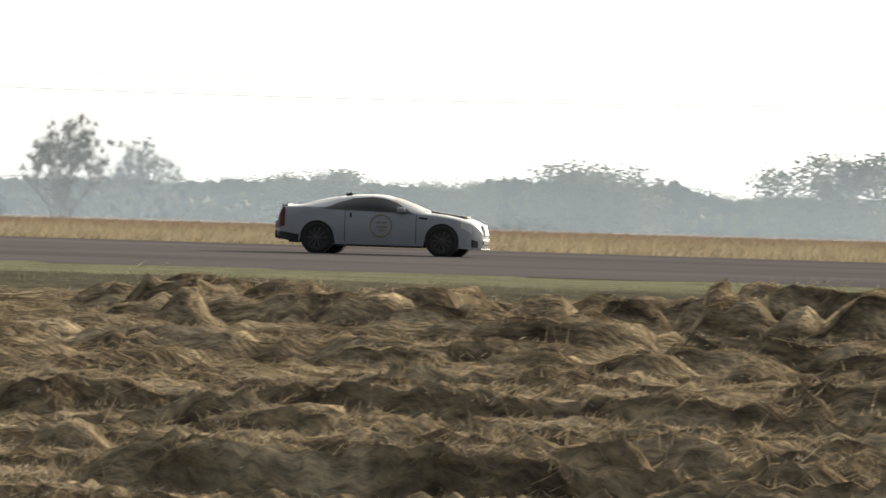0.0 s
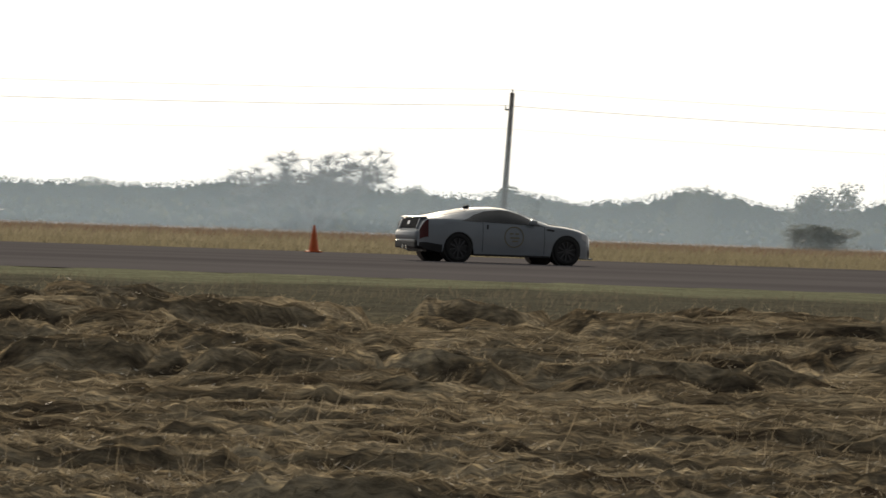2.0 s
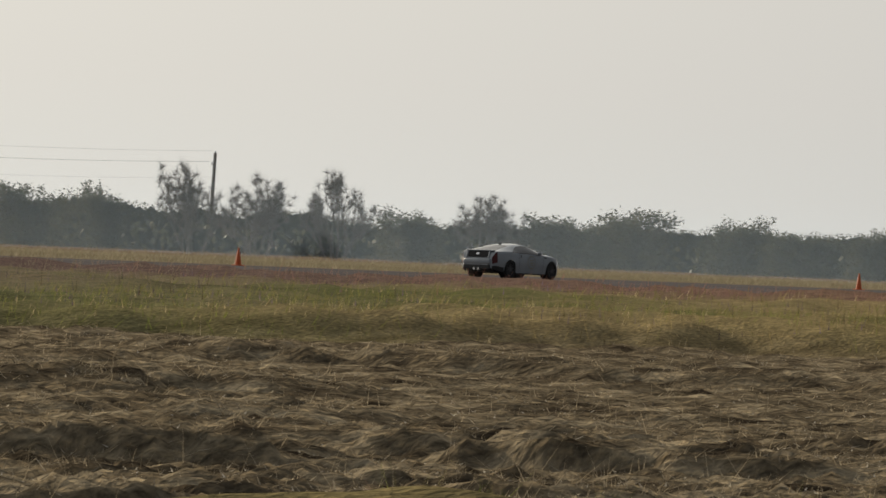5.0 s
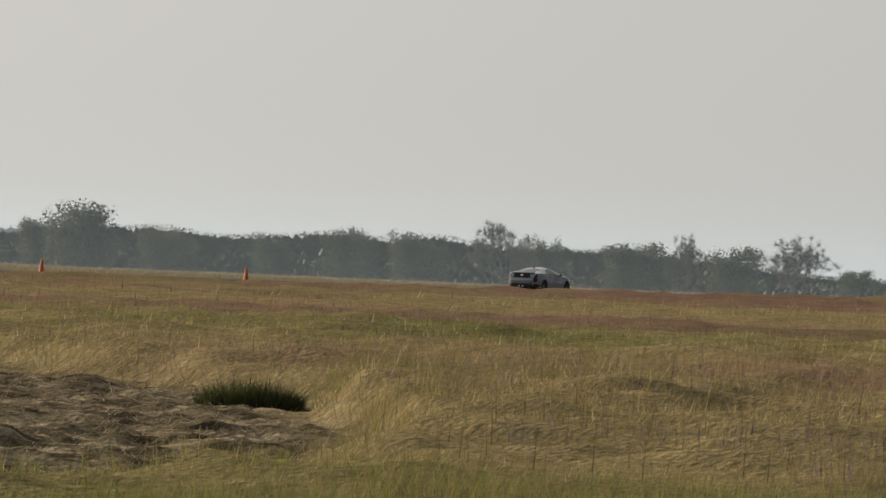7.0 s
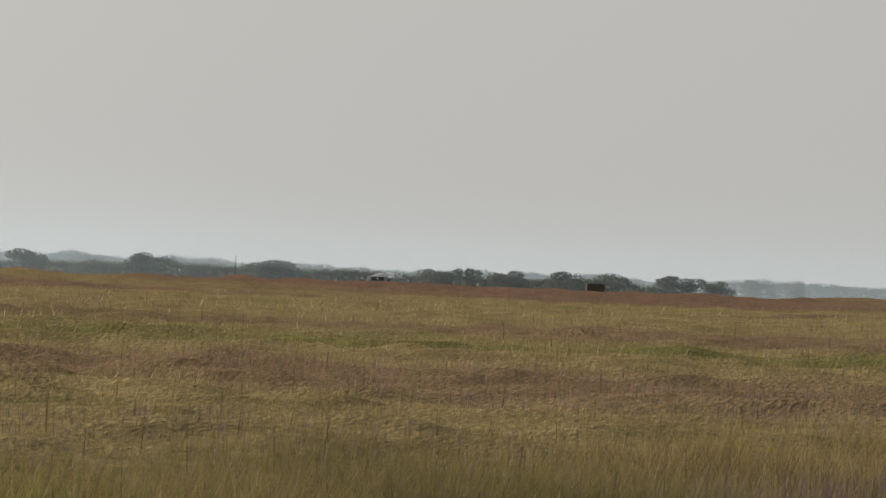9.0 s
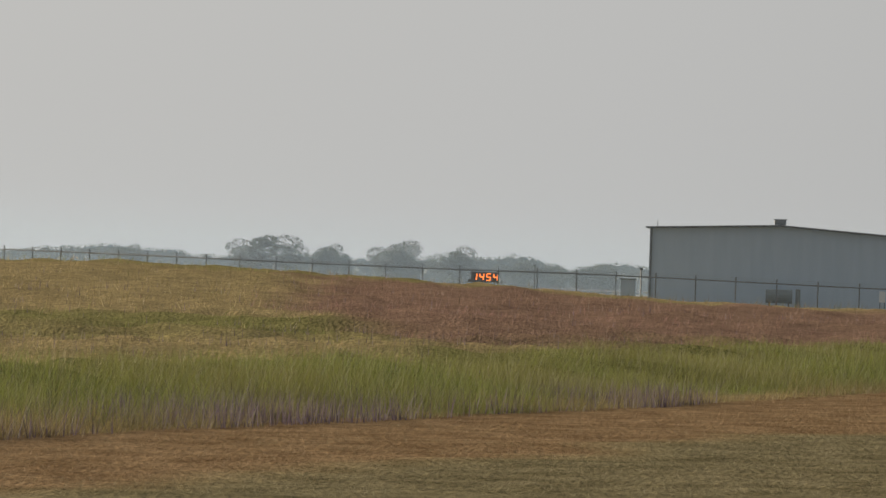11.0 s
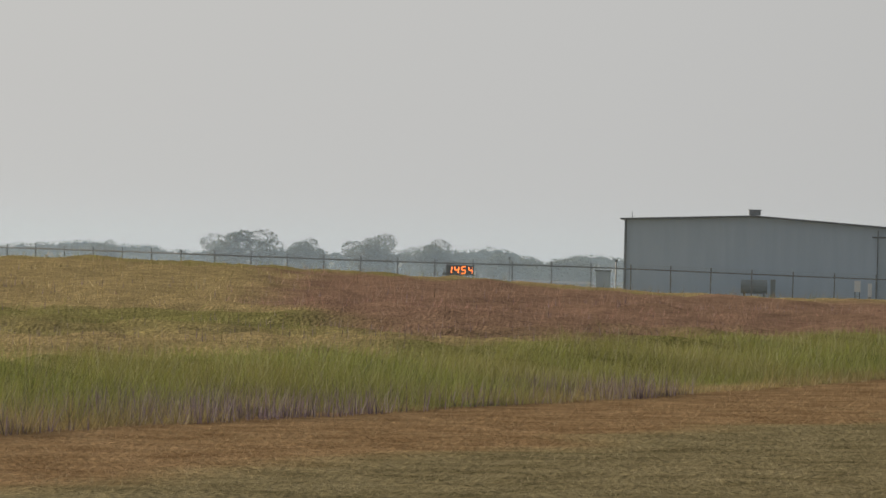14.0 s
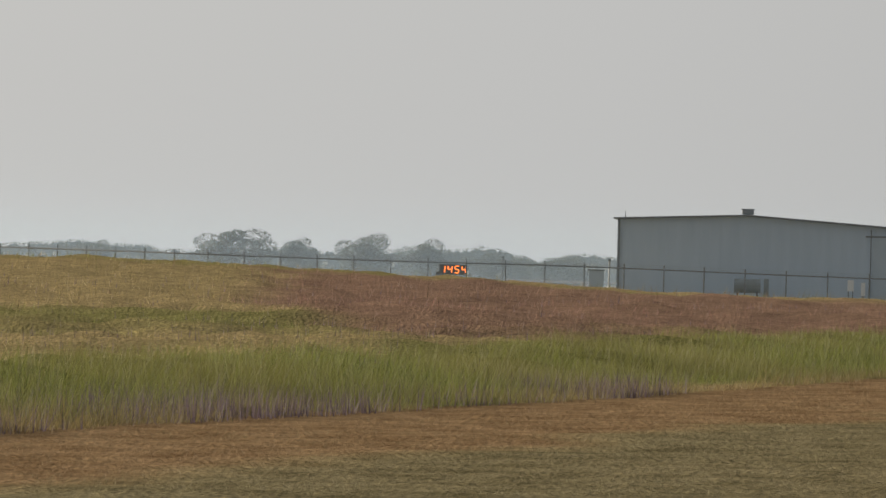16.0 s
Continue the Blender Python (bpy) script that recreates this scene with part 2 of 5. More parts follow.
# ---- the lie of the land ----
def field_noise(x, y, seed, freq, octaves=3):
    """Smooth value noise on numpy arrays."""
    out, amp, total = np.zeros_like(x), 1.0, 0.0
    for o in range(octaves):
        u, v = x * freq, y * freq
        iu, iv = np.floor(u).astype(np.int64), np.floor(v).astype(np.int64)
        fu, fv = u - iu, v - iv
        fu, fv = fu * fu * (3 - 2 * fu), fv * fv * (3 - 2 * fv)

        def h(a, b):
            k = (a * 374761393 + b * 668265263 + (seed + o) * 974634541) & 0x7FFFFFFF
            k = ((k ^ (k >> 13)) * 1274126177) & 0x7FFFFFFF
            return ((k ^ (k >> 16)) & 0xFFFF) / 65535.0
        out += amp * ((h(iu, iv) * (1 - fu) + h(iu + 1, iv) * fu) * (1 - fv) + (h(iu, iv + 1) * (1 - fu) + h(iu + 1, iv + 1) * fu) * fv)
        total += amp
        amp, freq = amp * 0.5, freq * 2.03
    return out / total


def smooth(a, b, v):
    t = np.clip((v - a) / (b - a), 0, 1)
    return t * t * (3 - 2 * t)


RUN_NEAR, RUN_FAR = 160.0, 214.0


def base_height(x, y):
    """Bare ground: a low field, the runway on a gentle slope, a dip by the fence."""
    x, y = np.asarray(x, float), np.asarray(y, float)
    r = np.hypot(x, y)
    b = np.degrees(np.arctan2(x, y))
    z = -0.75 + 0.33 * smooth(100, 150, y) + 0.32 * smooth(145, 170, y) + 0.10 * smooth(168, 193, y) + 0.17 * smooth(193, 240, y)
    z = z + (0.35 * smooth(110, 220, r) * smooth(45, 60, b)) * (1 - smooth(110, 160, y))
    z = z + 1.0 * np.exp(-((b - 76.6) / 3.6) ** 2) * smooth(130, 300, r)
    z = z + 0.36 * smooth(225, 330, x) * np.exp(-((y - 147) / 13.0) ** 2)
    z = z + 0.27 * smooth(300, 350, x) * (1 - smooth(460, 540, x)) * np.exp(-((y - 147) / 13.0) ** 2)
    dip = -0.25 - 0.42 * smooth(75.5, 79.5, b) - 0.42 * smooth(79.5, 82.5, b)
    w = smooth(330, 480, r) * smooth(72, 75, b)
    return z * (1 - w) + dip * w


def hay(x, y):
    """How much of a place is the mown, raked field: 1 inside, 0 outside."""
    edge = 3.5 * (field_noise(x, y, 5, 0.12) - 0.5)
    far = np.where(x < 0, 134.0, 134 - 0.40 * x)
    inside = smooth(26.0, 27.5, y + 0.5 * edge) * (1 - smooth(far - 3, far + 3, y + 2 * edge))
    return inside * (1 - smooth(-1.5, 1.5, x + edge - np.minimum(86 + (y - 46) * 1.25, 1.85 * y + 1)))


def ridges(x, y):
    """Windrows and heaps of cut grass."""
    warp = 2.5 * field_noise(x, y, 11, 0.12, 2)
    a = field_noise(x * 0.55, y * 0.75 + warp, 21, 0.85, 4)
    c = field_noise(x * 0.24, y * 0.9 + 0.4 * warp, 31, 1.7, 4)
    g = field_noise(x * 0.6, y + warp, 41, 0.10, 2)
    rim = np.exp(-((y - 117) / 12.0) ** 2)
    heap = smooth(0.56 - 0.05 * rim, 0.69 - 0.02 * rim, a) * (0.07 + 0.22 * smooth(0.45, 0.65, g) + 0.38 * rim)
    rough = 0.34 * np.clip(c - 0.48, 0, 1) + heap * 0.4 * (field_noise(x * 0.6, y * 1.2, 35, 3.2, 3) - 0.5) + 0.03 * field_noise(x * 0.8, y, 33, 3.5, 2)
    return (heap + rough) * smooth(41, 47, np.hypot(x, y)) * (1 - 0.55 * smooth(50, 57, np.degrees(np.arctan2(x, y))))


def grass_kinds(x, y):
    """How red and how green the standing grass is at a place."""
    r, b = np.hypot(x, y), np.degrees(np.arctan2(x, y))
    red = field_noise(x, y * 0.8, 71, 0.03, 4) + 0.36 * smooth(77.8, 79.2, b) * smooth(23.5, 25.5, y) * (1 - smooth(260, 330, r)) + (0.12 + 0.20 * smooth(33, 42, b) * (1 - smooth(68, 72, b))) * smooth(106, 130, y)
    red = red - 0.25 * smooth(73.5, 75, b) * (1 - smooth(77.4, 78.4, b)) - 0.5 * (1 - smooth(22.5, 24.5, y))
    green = field_noise(x, y * 0.8, 81, 0.05, 4) + 0.50 * smooth(71, 75, b) * smooth(19.6, 20.4, y) * (1 - smooth(23.5, 26.5, y)) + 0.22 * smooth(32, 38, b) * (1 - smooth(50, 56, b)) * smooth(70, 85, y) * (1 - smooth(118, 132, y)) - 0.09 * (b < 70) * (y < 30)
    return red, green


def tall_zone(x, y):
    """The height of the standing grass at a place, in metres."""
    b = np.degrees(np.arctan2(x, y))
    h = (y > 19 + 1.2 * (field_noise(x, y, 8, 0.3) - 0.5)) * (y < RUN_NEAR - 0.3) * (hay(x, y) < 0.35)
    lush = 0.20 + 0.42 * smooth(33, 50, b)
    far = smooth(24, 42, y)
    lush = (0.46 + 0.14 * smooth(71, 75, b)) * (1 - far) + lush * far
    lush = lush * (1 - 0.8 * smooth(144, 157, y) * (1 - smooth(30, 40, b)))
    return h * lush * (0.42 + 0.58 * smooth(19.0, 21.8, y)) * np.clip(0.05 + 0.8 * field_noise(x, y, 61, 0.15, 3) + 1.1 * field_noise(x, y, 62, 0.7, 3), 0.2, 2)


def grass_mass(x, y):
    """How far the packed lower part of the standing grass fills its height: none at its edges."""
    return smooth(19.8, 25.5, y) * (1 - np.clip(hay(x, y), 0, 1)) ** 4


def height(x, y):
    x, y = np.asarray(x, float), np.asarray(y, float)
    h = hay(x, y)
    return base_height(x, y) + h * ridges(x, y) + 0.66 * tall_zone(x, y) * grass_mass(x, y) + 0.05 * (field_noise(x, y, 3, 0.5, 2) - 0.5) * (1 - smooth(150, 165, y))


def build_ground():
    fine = np.arange(-17, 84.01, 0.11)
    bs = np.radians(np.concatenate([fine, np.arange(88, 343, 5.0)]))
    inv = np.linspace(1 / 40.0, 1 / 175.0, 470)
    rs = np.concatenate([[0.0, 1, 3, 8, 14, 20, 26, 32, 36], 1 / inv, np.geomspace(178, 1000, 100), [1150, 1350, 1700, 2300, 3200, 4600]])
    B, R = np.meshgrid(bs, rs)
    X, Y = R * np.sin(B), R * np.cos(B)
    Z = height(X, Y)
    Z = Z - 0.06 * smooth(RUN_NEAR, RUN_NEAR + 1.5, Y) * (1 - smooth(RUN_FAR - 1.5, RUN_FAR, Y)) * (X > -330) * (R < 1400)
    Z = Z + np.random.default_rng(12).normal(0, 0.024, Z.shape) * hay(X, Y)
    nr, nb = R.shape
    i = np.arange(nr - 1)[:, None] * nb + np.arange(nb)[None, :]
    j = np.arange(nr - 1)[:, None] * nb + (np.arange(nb)[None, :] + 1) % nb
    quads = np.stack([i, i + nb, j + nb, j], -1).reshape(-1, 4)
    co = np.stack([X, Y, Z], -1).reshape(-1, 3)
    me = raw_mesh("ground", co, quads)
    me.flip_normals()
    cover = np.zeros((len(co), 4), np.float32)
    fx, fy = co[:, 0], co[:, 1]
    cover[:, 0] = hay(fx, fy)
    mown = 1 - smooth(19, 20, fy)
    brown = smooth(13.4, 15.0, fy + 2.5 * (field_noise(fx, fy, 77, 0.2, 3) - 0.5))
    cover[:, 1], cover[:, 2], cover[:, 3] = mown * brown, mown * (1 - brown), 1
    me.color_attributes.new("cover", "FLOAT_COLOR", "POINT").data.foreach_set("color", cover.ravel())
    kinds = grass_kinds(fx, fy)
    tint = np.ones((len(co), 4), np.float32)
    straw, green, red = np.array((0.30, 0.24, 0.13)), np.array((0.165, 0.17, 0.065)), np.array((0.21, 0.128, 0.11))
    wg, wr = 0.85 * smooth(0.50, 0.85, kinds[1])[:, None], 0.8 * smooth(0.52, 0.85, kinds[0])[:, None]
    tint[:, :3] = (straw * (1 - wg) + green * wg) * (1 - wr) + red * wr
    low = (smooth(100, 130, fy) * (1 - smooth(30, 40, np.degrees(np.arctan2(fx, fy)))))[:, None]
    tint[:, :3] = tint[:, :3] * (1 - low) + np.array((0.165, 0.145, 0.095)) * low
    strip = (smooth(143, 152, fy) * (1 - smooth(28, 38, np.degrees(np.arctan2(fx, fy)))))[:, None]
    tint[:, :3] = tint[:, :3] * (1 - strip) + np.array((0.31, 0.29, 0.165)) * strip
    dull = (smooth(85, 100, fy) * (1 - smooth(50, 58, np.degrees(np.arctan2(fx, fy)))))[:, None]
    tint[:, :3] *= 1 - dull * np.array((0.30, 0.22, 0.04))
    beyond = smooth(RUN_FAR - 3, RUN_FAR + 2, fy)[:, None]
    band = field_noise(fx * 0.15, fy, 99, 0.03, 3)[:, None]
    tint[:, :3] = tint[:, :3] * (1 - beyond) + (np.array((0.31, 0.27, 0.19)) * band + np.array((0.20, 0.175, 0.115)) * (1 - band)) * beyond
    rusty = smooth(290, 380, fy)[:, None]
    tint[:, :3] = tint[:, :3] * (1 - rusty) + np.array((0.24, 0.17, 0.125)) * rusty
    me.color_attributes.new("tint", "FLOAT_COLOR", "POINT").data.foreach_set("color", tint.ravel())
    ob = mesh_object("ground", me, SOIL)
    tagged(ob, "mown hay field with raked windrows, straw brown and green", "ground", kind="structure")
    bpy.context.view_layer.update()
    for p in me.polygons[:1]:
        if p.normal.z < 0:
            me.flip_normals()


def build_runway():
    bm = bmesh.new()
    xs = list(range(-340, 1300, 10))
    ys = [RUN_NEAR, 165, 172, 182, 193, 204, RUN_FAR]
    grid = []
    for n, x in enumerate(xs):
        row = []
        for y in ys:
            wob = 0.5 * noise.noise((x * 0.11, y, 0)) if y in (RUN_NEAR, RUN_FAR) else 0
            v = y + wob + 0.035 * max(x - 300, 0)
            row.append(bm.verts.new((x, v, float(base_height(min(x, 300), v)) + 0.005)))
        grid.append(row)
    for a, b in zip(grid, grid[1:]):
        for k in range(len(ys) - 1):
            bm.faces.new((a[k], b[k], b[k + 1], a[k + 1]))
    bmesh.ops.recalc_face_normals(bm, faces=bm.faces)
    tagged(part("runway", bm, ASPHALT), "worn grey asphalt runway between grass verges", "runway", kind="structure")


build_ground()
build_runway()


# ---- grass ----
def scatter(count, b0, b1, r0, r1, seed):
    """Places spread evenly over the bearings and over the slant at which the ground is seen."""
    g = np.random.default_rng(seed)
    b = np.radians(g.uniform(b0, b1, count))
    r = 1 / g.uniform(1 / r1, 1 / r0, count)
    return r * np.sin(b), r * np.cos(b), r, g


def blades(name, x, y, tall, wide, lean, g, mat, label, category, flat=0.0, sink=0.03):
    """One mesh of many thin bent blades, each one triangle."""
    n = len(x)
    if n == 0:
        return
    z = height(x, y) - sink
    turn = g.uniform(-0.7, 0.7, n)
    sx, sy = np.cos(turn) * wide / 2, np.sin(turn) * wide / 2
    az = g.uniform(0, 2 * np.pi, n)
    out = tall * np.abs(g.normal(0, lean, n)) + tall * lean * 0.3
    dx, dy = np.cos(az) * out + 0.5 * tall * lean, np.sin(az) * out
    base = np.stack([x, y, z], 1)
    side = np.stack([sx, sy, np.zeros(n)], 1)
    tip = base + np.stack([dx, dy, tall * (1 - flat * g.uniform(0, 1, n))], 1)
    co = np.stack([base - side, base + side, tip], 1).reshape(-1, 3)
    tris = np.arange(n * 3).reshape(-1, 3)
    tagged(mesh_object(name, raw_mesh(name, co, tris), mat), label, category, kind="stuff")


def build_grass():
    x, y, r, g = scatter(600000, 30, 84, 44, 420, 1)
    b = np.degrees(np.arctan2(x, y))
    # more of it along the front edge, where it stands open to view
    x2, y2 = g.uniform(36, 170, 110000), 19 + 5.5 * g.uniform(0, 1, 110000) ** 1.3
    x, y = np.concatenate([x, x2]), np.concatenate([y, y2])
    r, b = np.hypot(x, y), np.degrees(np.arctan2(x, y))
    t, m = tall_zone(x, y) * g.uniform(0.45, 1.15, len(x)), grass_mass(x, y)
    # close by, fewer and stouter blades
    near = (y < 22) & (g.uniform(0, 1, len(x)) < 0.15)
    t = np.where(near, 0, t)
    red, green = grass_kinds(x, y)
    pick = g.uniform(0, 1, len(x))
    is_red = (red + 0.25 * (pick - 0.5) > 0.62) & (t > 0.05)
    is_green = (~is_red) & (green + 0.3 * (pick - 0.5) > 0.60) & (t > 0.05)
    rest = (~is_red) & (~is_green) & (t > 0.05)
    # clumps: neighbours share their height and thickness
    clump = field_noise(x, y, 63, 1.6, 2)
    t = t * (0.62 + 0.75 * clump)
    w = (0.003 + r * 0.00008) * (1 + 0.25 * (1 - m))
    verge = rest & (y > 80) & (b < 50 + 3 * pick)
    rest = rest & ~verge
    rusty = is_red & (y > 80) & (b < 50 + 3 * pick)
    is_red = is_red & ~rusty
    for name, k, mat, label in (("edge_grass", verge, GRASS_FAR, "olive and reddish grass beside the runway"), ("faded_grass", rusty, RUSTY, "faded pinkish brown grass beside the runway"), ("tall_grass", rest, GRASS_TALL, "tall dry yellow grass in a field"),
                                ("green_grass", is_green, GRASS_GREEN, "tall green grass at the mown edge"),
                                ("red_grass", is_red, GRASS_RED, "reddish brown seeding grass in the field")):
        blades(name, x[k], y[k], t[k] * (1.0 - (0.64 - 0.14 * smooth(30, 40, y[k])) * m[k]) * (1 - 0.22 * smooth(90, 160, r[k])), w[k], 0.5, g, mat, label, "grass", sink=0.06)
    # low verge between the hay and the runway, and the strip beyond the runway
    x, y, r, g = scatter(150000, -17, 48, 80, 185, 2)
    t = tall_zone(x, y) * g.uniform(0.4, 1.2, len(x))
    k = t > 0.03
    t = t * (1 + 1.6 * smooth(0.55, 0.72, field_noise(x, y, 68, 0.25, 3)) * (1 - smooth(128, 150, y)))
    blades("verge_grass", x[k], y[k], t[k] * 0.6, 0.004 + r[k] * 0.00009, 0.5, g, GRASS_FAR, "short pale green and straw verge grass", "grass")
    g = np.random.default_rng(3)
    b = np.radians(g.uniform(-17, 76, 140000))
    y = RUN_FAR + 0.5 + 330 * g.uniform(0, 1, 140000) ** 2.0
    x = y * np.tan(b)
    k = (np.hypot(x, y) < 1100) & (y > RUN_FAR + 0.5 + 0.035 * np.maximum(x - 300, 0))
    x, y = x[k], y[k]
    t = 0.26 * g.uniform(0.4, 1.3, len(x)) * (0.6 + 0.8 * field_noise(x, y, 91, 0.02, 2))
    k = y > 330 + 60 * g.uniform(-1, 1, len(x))
    blades("rusty_grass", x[k], y[k], t[k] * 1.1, 0.06 + 0 * x[k], 0.5, g, RUSTY, "reddish brown tall grass before the far trees", "grass")
    x, y, t = x[~k], y[~k], t[~k]
    blades("far_grass", x, y, t, 0.05 + 0 * x, 0.5, g, FAR_STRAW, "pale dry grass strip beyond the runway", "grass")
    # dark stems and purple flower spikes
    x, y, r, g = scatter(42000, 44, 83, 58, 230, 4)
    k = (tall_zone(x, y) > 0.3) & (field_noise(x, y, 95, 0.10, 2) > 0.52)
    x, y, r = x[k], y[k], r[k]
    blades("purple_flowers", x, y, 0.21 * g.uniform(0.5, 1.2, len(x)), 0.006 + r * 0.00010, 0.10, g, FLOWER, "faded purple flower spikes among tall grass", "flowers")
    g = np.random.default_rng(24)
    x, y = g.uniform(58, 118, 9000), 18.9 + 2.2 * g.uniform(0, 1, 9000) ** 1.4
    k = field_noise(x, y, 97, 0.12, 2) + g.uniform(-0.15, 0.15, 9000) > 0.42
    x, y = x[k], y[k]
    blades("edge_flowers", x, y, 0.36 * g.uniform(0.4, 1.2, len(x)), 0.006 + np.hypot(x, y) * 0.00012, 0.2, g, FLOWER, "low greyish purple flowers along the mown edge", "flowers")
    x, y, r, g = scatter(3200, 34, 83, 55, 260, 5)
    k = tall_zone(x, y) > 0.3
    x, y, r = x[k], y[k], r[k]
    blades("weed_stems", x, y, 0.36 * g.uniform(0.5, 1.3, len(x)), 0.005 + r * 0.0001, 0.08, g, STEM, "dark dry weed stems above the grass", "weeds")
    x, y, r, g = scatter(110000, 40, 83, 50, 330, 14)
    t = tall_zone(x, y)
    k = (t > 0.25) & (grass_kinds(x, y)[0] < 0.62) & (field_noise(x, y, 96, 0.05, 3) + g.uniform(-0.1, 0.1, len(x)) > 0.5)
    x, y, r = x[k], y[k], r[k]
    blades("seed_heads", x, y, t[k] * g.uniform(0.12, 0.27, len(x)), 0.004 + r * 0.00009, 0.5, g, SEED, "pale feathery seed heads over the tall grass", "grass")
    # cut straw lying on the hay field, and tufts that stand up from it
    x, y, r, g = scatter(480000, -17, 64, 40, 150, 6)
    k = (hay(x, y) > 0.4) & (field_noise(x, y, 66, 1.6, 2) + g.uniform(-0.25, 0.25, len(x)) > 0.42)
    x, y, r = x[k], y[k], r[k]
    blades("cut_hay", x, y, 0.065 * g.uniform(0.3, 1.7, len(x)), 0.004 + r * 0.00012, 1.1, g, STRAW, "cut straw lying loose on raked windrows", "hay", flat=0.6, sink=0.01)
    x, y, r, g = scatter(60000, -17, 62, 40, 150, 16)
    k = (hay(x, y) > 0.4) & (field_noise(x, y, 67, 0.55, 3) > 0.60)
    x, y, r = x[k], y[k], r[k]
    blades("stubble_tufts", x, y, 0.22 * g.uniform(0.3, 1.4, len(x)), 0.003 + r * 0.00007, 0.5, g, STRAW, "uncut tufts standing in the raked hay", "hay")
    g = np.random.default_rng(36)
    q, y = np.radians(g.uniform(-17, 55, 400000)), 1 / g.uniform(1 / 134, 1 / 46, 400000)
    x = y * np.tan(q)
    k = (hay(x, y) > 0.4) & (ridges(x, y) > 0.13)
    x, y = x[k], y[k]
    blades("heaped_hay", x, y, 0.11 * g.uniform(0.3, 1.5, len(x)), 0.004 + np.hypot(x, y) * 0.00010, 0.9, g, STRAW, "loose straw standing out of the hay heaps", "hay", flat=0.5, sink=0.03)
    # small flakes coloured near white to give the hay its glints
    x, y, r, g = scatter(24000, -17, 62, 40, 140, 26)
    k = hay(x, y) > 0.4
    x, y, r = x[k], y[k], r[k]
    blades("glint_flakes", x, y, 0.018 * g.uniform(0.4, 1.8, len(x)), 0.006 + r * 0.00017, 1.8, g, GLINT_FLAKE, "near-white flakes for the glints on the hay", "chaff", sink=-0.02)
    # the mown strip by the tall grass
    x, y, r, g = scatter(230000, 58, 84, 44, 150, 7)
    mown = y < 19.6
    brown = y + 2.5 * (field_noise(x, y, 77, 0.2, 3) - 0.5) + g.normal(0, 0.6, len(x)) > 14.2
    for name, k, mat, label in (("mown_thatch", mown & brown, THATCH, "short brown thatch of freshly mown grass"), ("mown_turf", mown & ~brown, TURF, "short mown turf, brown and green")):
        blades(name, x[k], y[k], 0.065 * g.uniform(0.4, 1.5, k.sum()), 0.003 + r[k] * 0.00006, 1.0, g, mat, label, "grass", flat=0.3)


build_grass()


# ---- trees ----
def skeleton_branches(g, tall, spread, levels, bare):
    """Limbs as (start, end, radius, radius) of a low spreading tree."""
    limbs, ends = [], []

    def grow(p, d, length, rad, level):
        q = p + d * length
        limbs.append((p, q, rad, rad * 0.68))
        if level == 0:
            ends.append(q)
            return
        for _ in range(3 if level > 1 else 2):
            v = Vector((g.gauss(0, 0.62) * spread, g.gauss(0, 0.62) * spread, g.gauss(0.28, 0.3)))
            grow(q, (d * 0.75 + v).normalized(), length * g.uniform(0.62, 0.86), rad * 0.62, level - 1)
        ends.append(q)
    if bare:
        n = 7
        for k in range(n):
            az, up = (k + g.uniform(-0.3, 0.3)) * math.tau / n, radians(g.uniform(36, 84))
            d = Vector((math.cos(az) * math.cos(up), math.sin(az) * math.cos(up), math.sin(up)))
            grow(Vector((g.gauss(0, 0.03), g.gauss(0, 0.03), -0.1)), d, tall * 0.24, tall * 0.014, levels - 1)
        return limbs, ends
    for _ in range(g.choice((2, 3))):
        lean = 0.4
        grow(Vector((g.gauss(0, 0.05), g.gauss(0, 0.05), -0.1)), Vector((g.gauss(0, lean), g.gauss(0, lean), 1)).normalized(), tall * 0.25, tall * 0.017, levels)
    return limbs, ends


